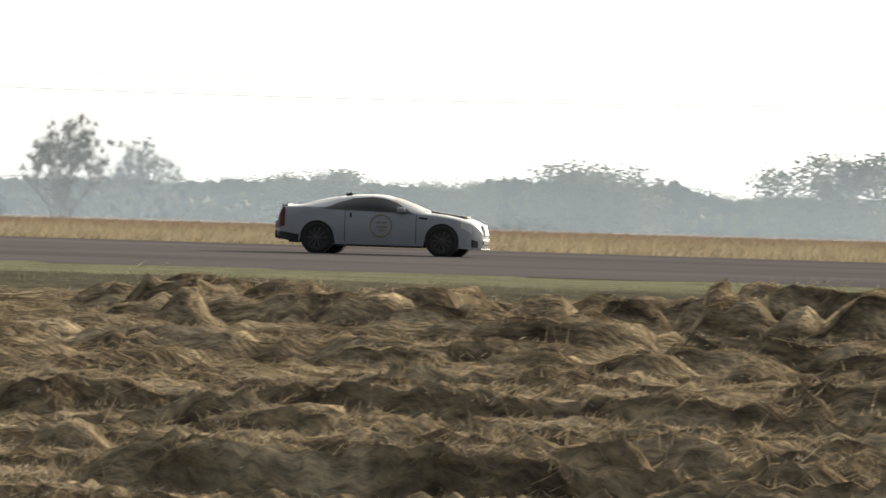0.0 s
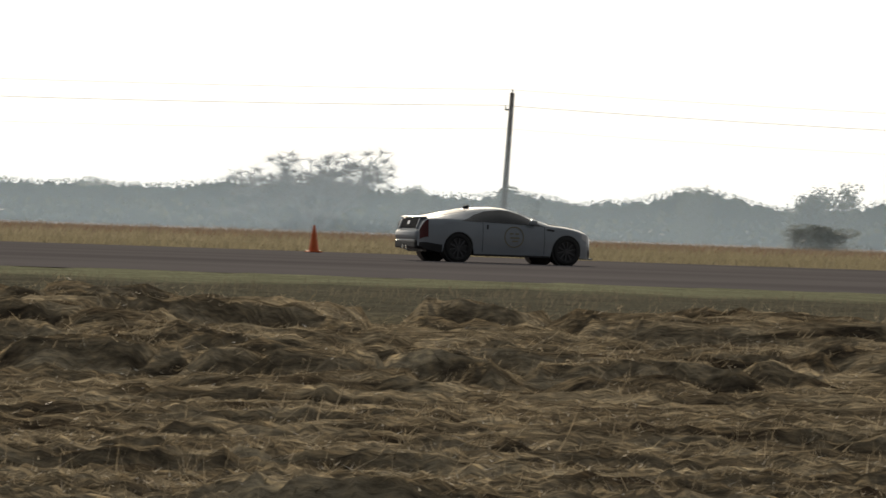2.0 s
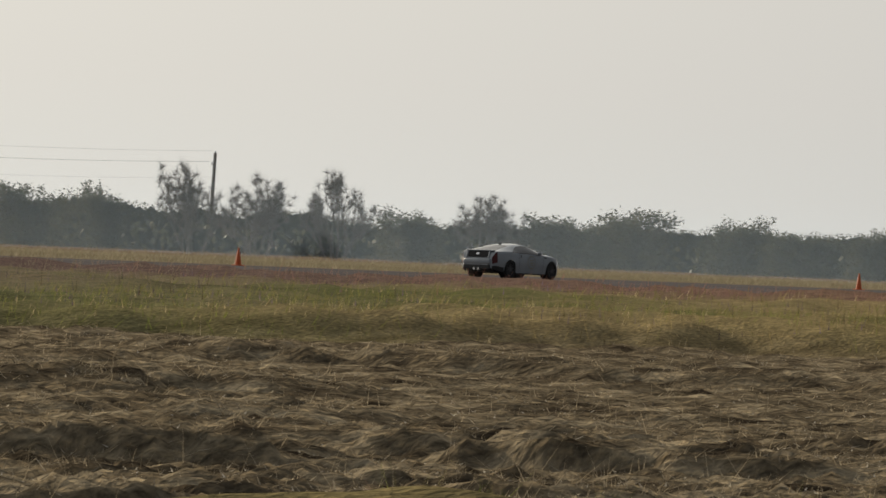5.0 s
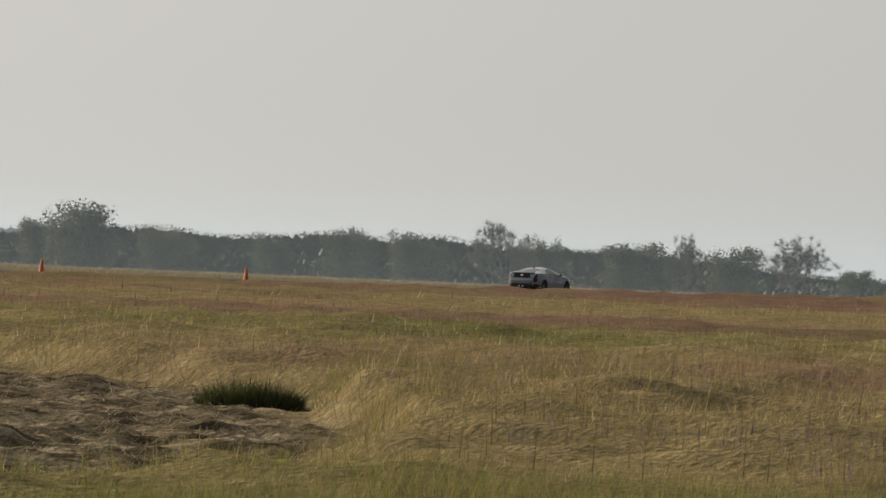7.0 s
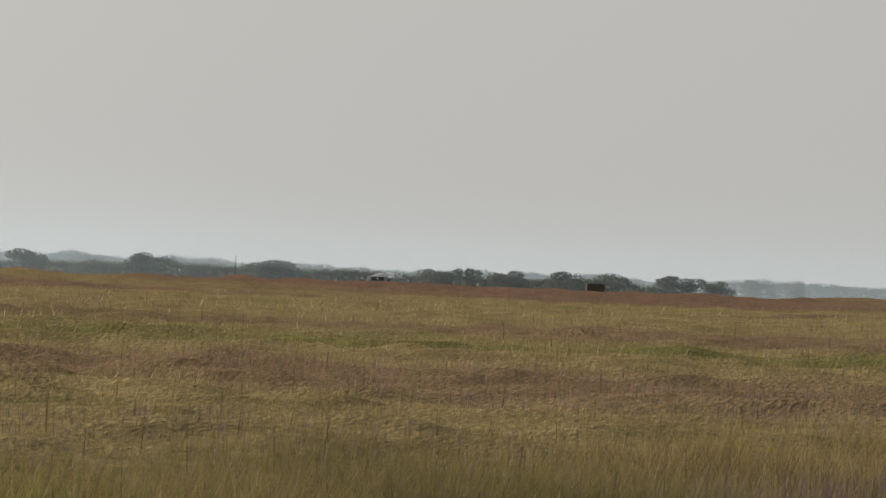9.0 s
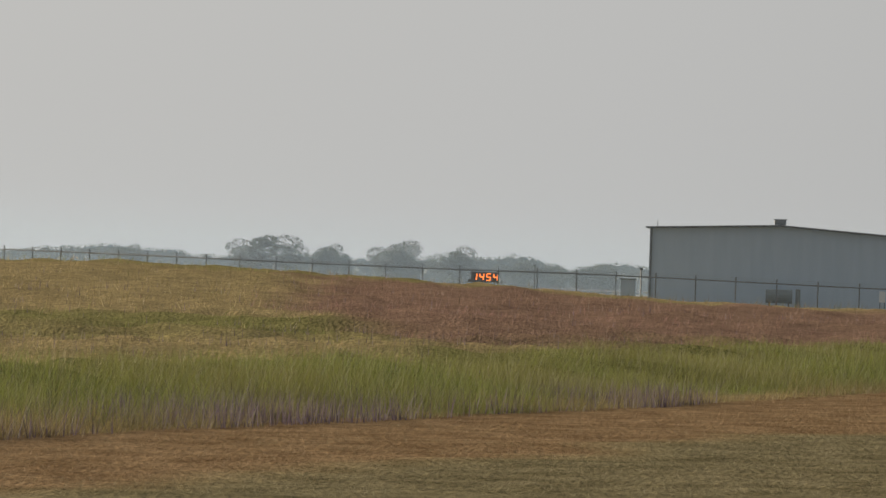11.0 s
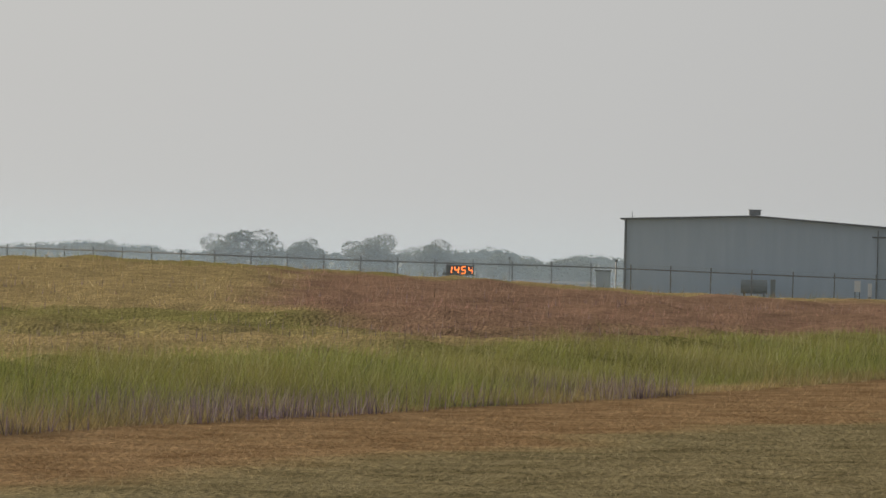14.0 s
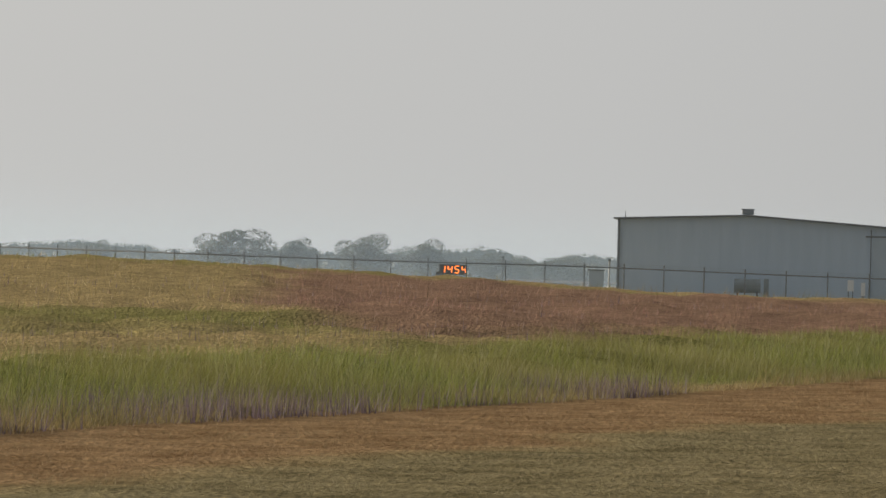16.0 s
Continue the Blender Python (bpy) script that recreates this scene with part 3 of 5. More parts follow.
def tree_parts(seed, kind):
    """Meshes of one tree of unit height and width: trunk with limbs, and crown."""
    g, h = random.Random(seed), np.random.default_rng(seed)
    if kind == "shrub":
        limbs, ends = skeleton_branches(g, 0.85, 0.9, 3, True)
    elif kind in ("bush", "thicket"):
        limbs, ends = skeleton_branches(g, 0.75, 1.5, 3, False)
    else:
        limbs, ends = skeleton_branches(g, 0.92, 1.1, 4, kind == "bare")
    # the crown balanced over the foot
    cx, cy, cz = (sum(q[k] for _, q, _, _ in limbs) / len(limbs) for k in range(3))
    even = lambda v: Vector((v.x - cx * v.z / cz, v.y - cy * v.z / cz, v.z))
    limbs, ends = [(even(p), even(q), a, b) for p, q, a, b in limbs], [even(e) for e in ends]
    top = max(q.z for _, q, _, _ in limbs)
    reach = sorted(max(abs(q.x), abs(q.y)) for _, q, _, _ in limbs)
    wide = reach[int(len(reach) * 0.86)]
    fit = Matrix.Diagonal((0.46 / wide, 0.46 / wide, 0.94 / top, 1))
    if kind in ("bush", "thicket"):
        fit = Matrix.Diagonal((0.7, 0.7, 0.72, 1)) @ fit
    bm = bmesh.new()
    for p, q, a, b in limbs:
        rod(bm, fit @ p, fit @ q, max(a, 0.0035), max(b, 0.0028), 5 if a > 0.008 else 3, False)
    trunk = bpy.data.meshes.new("trunk")
    bm.to_mesh(trunk)
    bm.free()
    tips = np.array([fit @ e for e in ends])
    if kind == "bare":
        # fine twigs
        n = 9000
        c = tips[h.integers(0, len(tips), n)]
        d = h.normal(0, 1, (n, 3)) * (1, 1, 0.8) + (0, 0, 0.5)
        d = d / np.linalg.norm(d, axis=1)[:, None] * h.uniform(0.04, 0.15, (n, 1))
        s = np.cross(d, h.normal(0, 1, (n, 3)))
        s = s / np.linalg.norm(s, axis=1)[:, None] * 0.0022
        co = np.stack([c - s, c + s, c + d], 1).reshape(-1, 3)
        tris = np.arange(n * 3).reshape(-1, 3)
    else:
        n = {"leafy": 6500, "bush": 5000, "thicket": 10000, "shrub": 9000}[kind]
        c = tips[h.integers(0, len(tips), n)] + h.normal(0, 0.05 if kind == "leafy" else 0.07, (n, 3))
        if kind in ("bush", "thicket"):
            # a rounded, lumpy crown of several boughs, leafy to the ground
            k = 13
            ang, out = h.uniform(0, 2 * np.pi, k), np.sqrt(h.uniform(0, 1, k)) * 0.33
            mid = np.stack([out * np.cos(ang), out * np.sin(ang), 0.22 + (0.62 - 1.1 * out ** 1.5) * h.uniform(0.25, 1, k)], 1)
            rad = h.uniform(0.11, 0.19, k)
            w = h.integers(0, k, n)
            v = h.normal(0, 1, (n, 3))
            v = v / np.linalg.norm(v, axis=1)[:, None] * h.uniform(0.45, 1, (n, 1)) ** 0.5
            c = mid[w] + v * rad[w][:, None]
            low = h.uniform(0, 1, n) < 0.3
            c[low, 2] *= h.uniform(0.02, 0.8, low.sum())
            c[:, 2] *= 0.98 / c[:, 2].max()
        elif kind == "leafy":
            low = h.uniform(0, 1, n) < 0.48
            c[low, 2] *= h.uniform(0.04, 0.85, low.sum())
        c[:, 2] = np.abs(c[:, 2])
        a, b = h.normal(0, 1, (n, 3)), h.normal(0, 1, (n, 3))
        a = a / np.linalg.norm(a, axis=1)[:, None] * h.uniform(0.012, 0.030, (n, 1))
        b = b / np.linalg.norm(b, axis=1)[:, None] * h.uniform(0.010, 0.026, (n, 1))
        if kind in ("thicket", "shrub"):
            a, b = a * 0.62, b * 0.62
        co = np.stack([c - a, c - b, c + a, c + b], 1).reshape(-1, 3)
        i = np.arange(n) * 4
        tris = np.stack([np.stack([i, i + 1, i + 2], 1), np.stack([i, i + 2, i + 3], 1)], 1).reshape(-1, 3)
    crown = raw_mesh("crown", co, tris)
    trunk.materials.append(BARK)
    crown.materials.append(TWIG if kind == "bare" else STEM if kind == "shrub" else LEAF)
    return trunk, crown


TWIG = surface("twigs", (0.10, 0.085, 0.07), (0.20, 0.17, 0.14), 5, 0.9)
VARIANTS = {k: [tree_parts(s + n * 10, k) for n in range(4)] for s, k in ((100, "leafy"), (200, "bare"), (300, "bush"), (400, "thicket"))}
KINDS = {"B": ("bare", 610, "bare grey-branched mesquite tree at the field's far edge"),
         "L": ("leafy", 650, "hazy olive-green mesquite tree in the far treeline"),
         "D": ("bush", 640, "rounded dark green thicket tree in the far treeline"),
         "F": ("thicket", 820, "broad rounded tree pale in distant haze"),
         "N": ("thicket", 560, "low dark green bush standing before the treeline"),
         "G": ("bush", 800, "low rounded dark green bush on the horizon"),
         "H": ("thicket", 1300, "far rounded tree grey with haze behind the fence")}
# kind, bearing, height, width
TREES = [
    ("F", 3.32, 5.9, 10.0), ("F", 4.28, 6.1, 9.0),
    ("B", -15.03, 6.5, 5.2), ("B", -14.54, 5.6, 4.8), ("L", -13.37, 4.0, 6.4), ("L", -12.58, 3.6, 3.8), ("L", -12.28, 3.7, 3.8), ("L", -11.51, 5.1, 9.0),
    ("L", -9.91, 6.4, 8.5), ("L", -8.2, 4.9, 6.4), ("L", -7.57, 6.3, 5.5), ("L", -7.08, 6.2, 5.1), ("L", -6.55, 6.4, 7.3), ("D", -5.49, 5.4, 6.7),
    ("D", -3.36, 4.8, 4.2), ("L", -3.31, 4.8, 4.7), ("L", -2.87, 3.4, 3.8), ("L", -2.04, 3.7, 4.3), ("L", -1.63, 4.1, 4.7), ("D", -0.8, 4.6, 7.1),
    ("D", -0.39, 4.2, 4.2), ("F", 2.43, 5.1, 7.0), ("F", 3.86, 6.5, 16.1), ("F", 4.56, 5.7, 5.9), ("F", 5.18, 5.4, 4.8), ("N", 6.18, 3.2, 6.8),
    ("F", 6.23, 5.1, 5.4), ("F", 11.19, 4.8, 5.9), ("F", 12.24, 4.3, 3.8), ("L", 13.26, 3.9, 2.1), ("L", 13.48, 5.1, 4.3), ("D", 13.9, 3.4, 6.7),
    ("D", 14.46, 3.0, 3.8), ("N", 15.35, 2.8, 4.4), ("B", 16.07, 6.3, 8.0), ("F", 18.74, 3.7, 4.3), ("F", 19.12, 4.2, 6.5), ("B", 20.6, 5.6, 10.4),
    ("L", 21.26, 3.5, 2.6), ("D", 21.94, 3.8, 4.6), ("L", 23.16, 4.3, 2.1), ("L", 23.97, 4.7, 5.1), ("N", 23.98, 1.6, 5.1), ("N", 25.35, 3.4, 9.2),
    ("L", 25.92, 4.1, 3.4), ("L", 26.29, 4.4, 3.8), ("F", 27.39, 4.4, 6.5), ("L", 28.29, 5.2, 7.3), ("B", 28.62, 5.4, 4.0), ("L", 29.1, 4.9, 8.1),
    ("D", 29.8, 3.9, 4.2), ("F", 30.66, 5.0, 6.5), ("L", 32.16, 3.9, 4.3), ("B", 32.69, 3.5, 4.4), ("L", 33.21, 4.8, 4.7), ("B", 34.02, 5.7, 7.6),
    ("D", 34.8, 4.1, 5.9), ("F", 35.25, 4.1, 4.3), ("B", 36.0, 4.0, 4.0), ("L", 36.56, 5.5, 6.0), ("D", 37.32, 4.3, 6.3), ("L", 37.79, 4.1, 5.1),
    ("B", 38.13, 4.2, 3.2), ("B", 38.35, 3.8, 3.2), ("B", 38.86, 5.3, 6.0), ("B", 39.48, 4.5, 3.2), ("B", 40.01, 4.7, 4.8), ("B", 40.69, 5.1, 4.0),
    ("B", 41.27, 5.9, 4.8), ("B", 41.81, 5.6, 4.8), ("B", 42.39, 6.2, 4.0), ("L", 42.77, 6.5, 3.8), ("L", 43.14, 4.7, 3.4), ("L", 54.9, 4.3, 4.3),
    ("L", 55.34, 3.3, 5.1), ("L", 55.84, 3.9, 3.0), ("B", 56.16, 3.7, 2.8), ("L", 56.82, 3.6, 4.7), ("L", 57.78, 3.6, 3.4), ("B", 58.08, 3.8, 2.8),
    ("L", 58.52, 3.7, 3.8), ("L", 59.29, 2.9, 4.3), ("L", 59.88, 3.5, 3.0), ("L", 60.2, 4.8, 5.1), ("L", 60.74, 3.1, 3.8), ("L", 61.49, 3.1, 3.0),
    ("L", 61.98, 3.6, 3.0), ("L", 62.41, 3.8, 3.8), ("B", 62.98, 4.0, 3.6), ("L", 63.3, 3.8, 2.6), ("L", 63.9, 3.6, 4.7), ("B", 64.22, 3.7, 2.4),
    ("L", 64.54, 3.6, 3.4), ("B", 64.95, 4.0, 3.8), ("L", 65.35, 2.1, 3.0), ("L", 65.8, 2.4, 4.3), ("G", 66.61, 2.2, 4.7), ("H", 67.03, 2.5, 6.8),
    ("G", 67.05, 1.5, 4.2), ("G", 67.43, 2.3, 5.3), ("G", 67.44, 2.2, 5.3), ("G", 67.75, 1.4, 3.2), ("G", 68.24, 2.1, 7.4), ("G", 68.84, 1.1, 3.7),
    ("G", 69.33, 1.8, 4.2), ("G", 69.54, 2.1, 3.2), ("G", 69.84, 2.0, 4.7), ("G", 70.2, 2.1, 5.2), ("G", 70.48, 2.0, 5.0), ("G", 70.95, 2.0, 5.4),
    ("G", 71.23, 1.7, 3.2), ("H", 71.48, 2.5, 5.1), ("H", 71.74, 2.3, 3.4), ("H", 76.91, 4.4, 5.1), ("H", 77.84, 6.7, 10.2), ("H", 78.26, 5.6, 5.1),
    ("H", 78.69, 6.7, 8.5), ("H", 79.11, 5.9, 7.7), ("H", 79.5, 4.1, 6.8), ("H", 79.73, 3.8, 5.1), ("H", 79.99, 4.0, 8.5),
]


def plant(kind, b, tall, wide, n):
    form, r, label = KINDS[kind]
    r = r + (6 if kind == "N" else 25) * math.sin(n * 2.4)
    p = polar(b, r)
    p.z = float(base_height(p.x, p.y)) - 0.05
    tree = thing("bush" if kind in "NG" else "tree", pose(*p, 0, 0, (n * 77) % 360), label, "bush" if kind in "NG" else "tree", "trees along the field's edge")
    wide = wide * (1.35 if kind == "H" else 1.05) + 0.3
    s = (wide, wide, tall * (1.1 if kind == "B" else 1) + (0.9 if kind == "H" else 0.2))
    for name, me in zip(("trunk", "crown"), VARIANTS[form][n % 4]):
        o = new(name, me)
        o.parent = tree
        o.scale = s
    return tree


for n, (k, b, tall, wide) in enumerate(TREES):
    plant(k, b, tall, wide, n)
gap = random.Random(9)
b = 43.5
n = len(TREES)
while b < 54.6:
    plant(gap.choice("LLB"), b, gap.uniform(3.6, 5.8), gap.uniform(3.5, 5.5), n)
    b, n = b + gap.uniform(0.3, 0.6), n + 1


def lift_of(b, r):
    """The nearer belt stands taller where it closes up beyond the power line."""
    return 1 + 0.14 * smooth(28, 37, b) * (1 - smooth(47, 55, b)) * (r < 800)


def build_woods(name, b0, b1, r, depth, tall, count, seed, size, label):
    """A belt of brush and low trees: limbs hidden in a mass of leaves with an uneven top."""
    h = np.random.default_rng(seed)
    b = h.uniform(b0, b1, count)
    rr = r + depth * h.uniform(0, 1, count)
    x, y = rr * np.sin(np.radians(b)), rr * np.cos(np.radians(b))
    s = b * np.radians(1) * r
    top = tall * (0.55 + 0.75 * field_noise(s, s * 0 + seed, seed, 0.11, 3) * (0.8 + 0.4 * field_noise(s, rr, seed + 3, 0.35, 2)))
    top = top * (1 + 0.6 * smooth(74.5, 77, b)) * (1 - 0.62 * smooth(63.2, 66.3, b) * (r < 800)) * (1 - 0.95 * smooth(70.4, 71.3, b) * (r == 810))
    top = top * lift_of(b, r)
    crest = h.uniform(0, 1, count) < 0.6
    z = base_height(x, y) + top * np.where(crest, 1 - 0.4 * h.uniform(0, 1, count) ** 1.4, h.uniform(0, 1, count))
    c = np.stack([x, y, z], 1)
    size = (size * np.where(z < base_height(x, y) + 0.6 * top, 1.0, 0.26))[:, None]
    a, d = h.normal(0, 1, (count, 3)), h.normal(0, 1, (count, 3))
    a = a / np.linalg.norm(a, axis=1)[:, None] * h.uniform(0.5, 1.2, (count, 1)) * size
    d = d / np.linalg.norm(d, axis=1)[:, None] * h.uniform(0.5, 1.2, (count, 1)) * size
    co = np.stack([c - a, c - d, c + a, c + d], 1).reshape(-1, 3)
    i = np.arange(count) * 4
    tris = np.stack([np.stack([i, i + 1, i + 2], 1), np.stack([i, i + 2, i + 3], 1)], 1).reshape(-1, 3)
    # dark sheets behind the outer leaves: the packed brush's inner shade as colour
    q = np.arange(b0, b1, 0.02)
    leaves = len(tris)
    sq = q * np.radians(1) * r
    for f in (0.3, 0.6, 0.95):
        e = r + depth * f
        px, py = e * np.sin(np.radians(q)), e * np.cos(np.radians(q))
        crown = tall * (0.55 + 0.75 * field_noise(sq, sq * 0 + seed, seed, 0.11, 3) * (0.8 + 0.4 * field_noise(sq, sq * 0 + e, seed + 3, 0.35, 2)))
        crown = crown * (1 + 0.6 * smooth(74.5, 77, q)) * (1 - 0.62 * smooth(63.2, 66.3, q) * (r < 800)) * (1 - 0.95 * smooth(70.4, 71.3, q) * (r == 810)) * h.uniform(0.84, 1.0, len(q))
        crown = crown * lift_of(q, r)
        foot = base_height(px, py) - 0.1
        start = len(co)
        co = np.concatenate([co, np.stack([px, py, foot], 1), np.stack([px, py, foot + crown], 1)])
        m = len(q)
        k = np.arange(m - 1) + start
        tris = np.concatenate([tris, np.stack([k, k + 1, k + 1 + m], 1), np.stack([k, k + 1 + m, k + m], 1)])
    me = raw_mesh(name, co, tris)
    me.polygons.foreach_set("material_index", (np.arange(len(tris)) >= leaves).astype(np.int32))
    tagged(mesh_object(name, me, [LEAF, BRUSH_SHADE]), label, "woods", kind="stuff")


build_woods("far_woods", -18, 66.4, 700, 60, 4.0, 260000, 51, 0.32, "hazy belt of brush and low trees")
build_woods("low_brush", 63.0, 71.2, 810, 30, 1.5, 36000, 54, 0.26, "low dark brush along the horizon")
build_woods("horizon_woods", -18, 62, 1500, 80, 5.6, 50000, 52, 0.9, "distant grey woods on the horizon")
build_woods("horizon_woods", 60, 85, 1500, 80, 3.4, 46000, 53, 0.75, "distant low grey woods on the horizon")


# ---- thin bluish sheets added before the woods to stand in for haze ----
def haze_material():
    m = bpy.data.materials.new("haze_sheet")
    m.use_nodes = True
    n, l = m.node_tree.nodes, m.node_tree.links
    n.clear()
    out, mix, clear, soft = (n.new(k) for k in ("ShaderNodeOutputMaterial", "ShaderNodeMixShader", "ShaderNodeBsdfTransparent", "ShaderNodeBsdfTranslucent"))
    # the haze's blue is put into the sheet's colour
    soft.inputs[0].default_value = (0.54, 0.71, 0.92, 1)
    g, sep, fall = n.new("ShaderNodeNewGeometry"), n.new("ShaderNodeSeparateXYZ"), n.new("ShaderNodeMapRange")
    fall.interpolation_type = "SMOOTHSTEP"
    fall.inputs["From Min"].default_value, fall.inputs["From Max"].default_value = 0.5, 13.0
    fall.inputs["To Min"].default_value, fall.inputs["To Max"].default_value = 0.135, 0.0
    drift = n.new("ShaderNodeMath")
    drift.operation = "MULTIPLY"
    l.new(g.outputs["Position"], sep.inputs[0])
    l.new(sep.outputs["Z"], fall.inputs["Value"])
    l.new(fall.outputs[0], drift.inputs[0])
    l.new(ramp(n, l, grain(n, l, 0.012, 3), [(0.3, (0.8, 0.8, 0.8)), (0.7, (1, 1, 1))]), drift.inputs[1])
    thin = n.new("ShaderNodeAttribute")
    thin.attribute_name = "thin"
    ends = n.new("ShaderNodeMath")
    ends.operation = "MULTIPLY"
    l.new(drift.outputs[0], ends.inputs[0])
    l.new(thin.outputs["Fac"], ends.inputs[1])
    l.new(ends.outputs[0], mix.inputs[0])
    l.new(clear.outputs[0], mix.inputs[1])
    l.new(soft.outputs[0], mix.inputs[2])
    l.new(mix.outputs[0], out.inputs[0])
    return m


HAZE_SHEET = haze_material()


def build_haze_sheet(name, r, b0, b1, much=1.0, fade=4.0):
    """An added sheet of haze on an arc, thinning out towards both ends."""
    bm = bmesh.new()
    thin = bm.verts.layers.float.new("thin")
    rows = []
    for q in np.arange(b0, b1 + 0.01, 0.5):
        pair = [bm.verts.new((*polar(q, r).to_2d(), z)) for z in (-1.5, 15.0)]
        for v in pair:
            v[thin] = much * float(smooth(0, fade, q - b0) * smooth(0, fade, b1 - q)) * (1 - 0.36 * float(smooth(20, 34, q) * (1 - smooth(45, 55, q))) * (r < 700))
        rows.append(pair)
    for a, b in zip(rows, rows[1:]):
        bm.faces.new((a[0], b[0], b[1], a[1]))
    ob = part(name, bm, HAZE_SHEET)
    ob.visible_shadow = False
    tagged(ob, "thin bluish sheet added for the haze over the far field", "mist", kind="structure")


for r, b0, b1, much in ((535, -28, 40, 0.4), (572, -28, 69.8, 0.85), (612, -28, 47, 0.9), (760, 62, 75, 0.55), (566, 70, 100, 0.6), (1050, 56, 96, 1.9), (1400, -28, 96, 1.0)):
    build_haze_sheet("far_haze_sheet", r, b0, b1, much)


# ---- power line ----
POLES = [(-18.0, 551), (-7.83, 551), (2.645, 551), (12.645, 551), (21.865, 551), (29.95, 551), (36.86, 551), (42.6, 551), (47.4, 551), (51.4, 551)]


def build_pole(b, y):
    x = y * math.tan(radians(b))
    z = float(base_height(x, y))
    pole = thing("utility_pole", pose(x, y, z, 0, 3.4 if b < 5 else 2.6, 0), "weathered wooden utility pole with a small crossarm beyond the runway", "utility pole", "power line poles")
    bm = rod(bmesh.new(), (0, 0, -0.5), (0, 0, 10.1), 0.22, 0.16, 12)
    part("shaft", bm, WOOD, pole, smooth=False)
    bm = box(bmesh.new(), (0.5, 0.09, 0.11), (-0.22, 0, 8.9), bevel=0.01)
    part("crossarm", bm, WOOD, pole)
    for dx, z0 in ((0, 10.1), (-0.42, 8.95)):
        bm = rod(bmesh.new(), (dx, 0, z0), (dx, 0, z0 + 0.12), 0.05, 0.05, 8)
        rod(bm, (dx, 0, z0 + 0.12), (dx, 0, z0 + 0.22), 0.075, 0.03, 8)
        part("insulator", bm, GALV, pole)
    return x, y, z


def build_wire(a, b, za, zb, sag, thick=0.014):
    c = bpy.data.curves.new("wire", "CURVE")
    c.dimensions, c.bevel_depth, c.bevel_resolution = "3D", thick, 1
    s = c.splines.new("POLY")
    s.points.add(24)
    for k in range(25):
        u = k / 24
        s.points[k].co = (a[0] + (b[0] - a[0]) * u, a[1] + (b[1] - a[1]) * u, za + (zb - za) * u - sag * 4 * u * (1 - u), 1)
    c.materials.append(STEEL)
    tagged(new("power_wire", c), "thin sagging overhead power wire between poles", "wire", "power line wires")


feet = sorted(build_pole(b, y) for b, y in POLES)
for p, q in zip(feet, feet[1:]):
    build_wire(p, q, p[2] + 10.3, q[2] + 10.3, 0.7, 0.009)
    build_wire((p[0] - 0.4, p[1]), (q[0] - 0.4, q[1]), p[2] + 9.2, q[2] + 9.2, 0.8)
    build_wire(p, q, p[2] + 7.6, q[2] + 7.6, 0.9, 0.007)


# ---- car ----
PAINT = surface("white_paint", (0.29, 0.315, 0.34), (0.34, 0.365, 0.39), 2, 0.22, 0.0, bump=0)
PAINT.node_tree.nodes["Principled BSDF"].inputs["Coat Weight"].default_value = 0.6
GLASS = surface("tinted_glass", (0.012, 0.013, 0.014), (0.02, 0.021, 0.022), 2, 0.06, bump=0)
TRIM = surface("black_trim", (0.015, 0.015, 0.016), (0.03, 0.03, 0.03), 5, 0.4, bump=0)
CHROME = surface("chrome", (0.6, 0.6, 0.6), (0.7, 0.7, 0.7), 5, 0.12, 1.0, bump=0)
RIM = surface("dark_alloy", (0.05, 0.05, 0.052), (0.14, 0.14, 0.145), 6, 0.35, 0.7, bump=0)
LAMP_RED = surface("red_lens", (0.07, 0.008, 0.008), (0.12, 0.012, 0.012), 5, 0.3, bump=0)
TAIL_DARK = surface("dark_boot_strip", (0.012, 0.011, 0.012), (0.022, 0.02, 0.021), 5, 0.75, bump=0)
LAMP_CLEAR = surface("clear_lens", (0.45, 0.46, 0.47), (0.6, 0.6, 0.6), 5, 0.08, bump=0)
DECAL = surface("gold_decal", (0.22, 0.19, 0.115), (0.28, 0.245, 0.15), 5, 0.5, bump=0)

FRONT, REAR, TYRE = 1.38, -1.50, 0.345      # axle places along the car, wheel radius


def lerp(table, x):
    return float(np.interp(x, [p[0] for p in table], [p[1] for p in table]))


TOP = [(-2.52, 0.50), (-2.47, 0.70), (-2.42, 0.86), (-2.36, 0.99), (-2.29, 1.05), (-1.97, 1.10), (-1.53, 1.215), (-1.09, 1.305), (-0.74, 1.35), (-0.31, 1.365), (-0.05, 1.345), (0.25, 1.27), (0.55, 1.165), (0.90, 1.01), (1.0, 0.985), (1.4, 0.945), (1.83, 0.87), (2.05, 0.79), (2.16, 0.70), (2.24, 0.55)]
BELT = [(-2.52, 0.48), (-2.47, 0.68), (-2.42, 0.83), (-2.36, 0.95), (-2.29, 1.01), (-1.8, 1.03), (-1.2, 1.0), (0.0, 0.965), (0.7, 0.935), (1.1, 0.90), (1.6, 0.85), (2.0, 0.74), (2.16, 0.62), (2.24, 0.48)]
WIDE = [(-2.52, 0.50), (-2.47, 0.66), (-2.38, 0.77), (-2.2, 0.86), (-1.9, 0.915), (-1.5, 0.935), (-1.0, 0.915), (0, 0.90), (0.9, 0.915), (1.4, 0.925), (1.75, 0.89), (1.95, 0.80), (2.08, 0.68), (2.17, 0.52), (2.24, 0.34)]
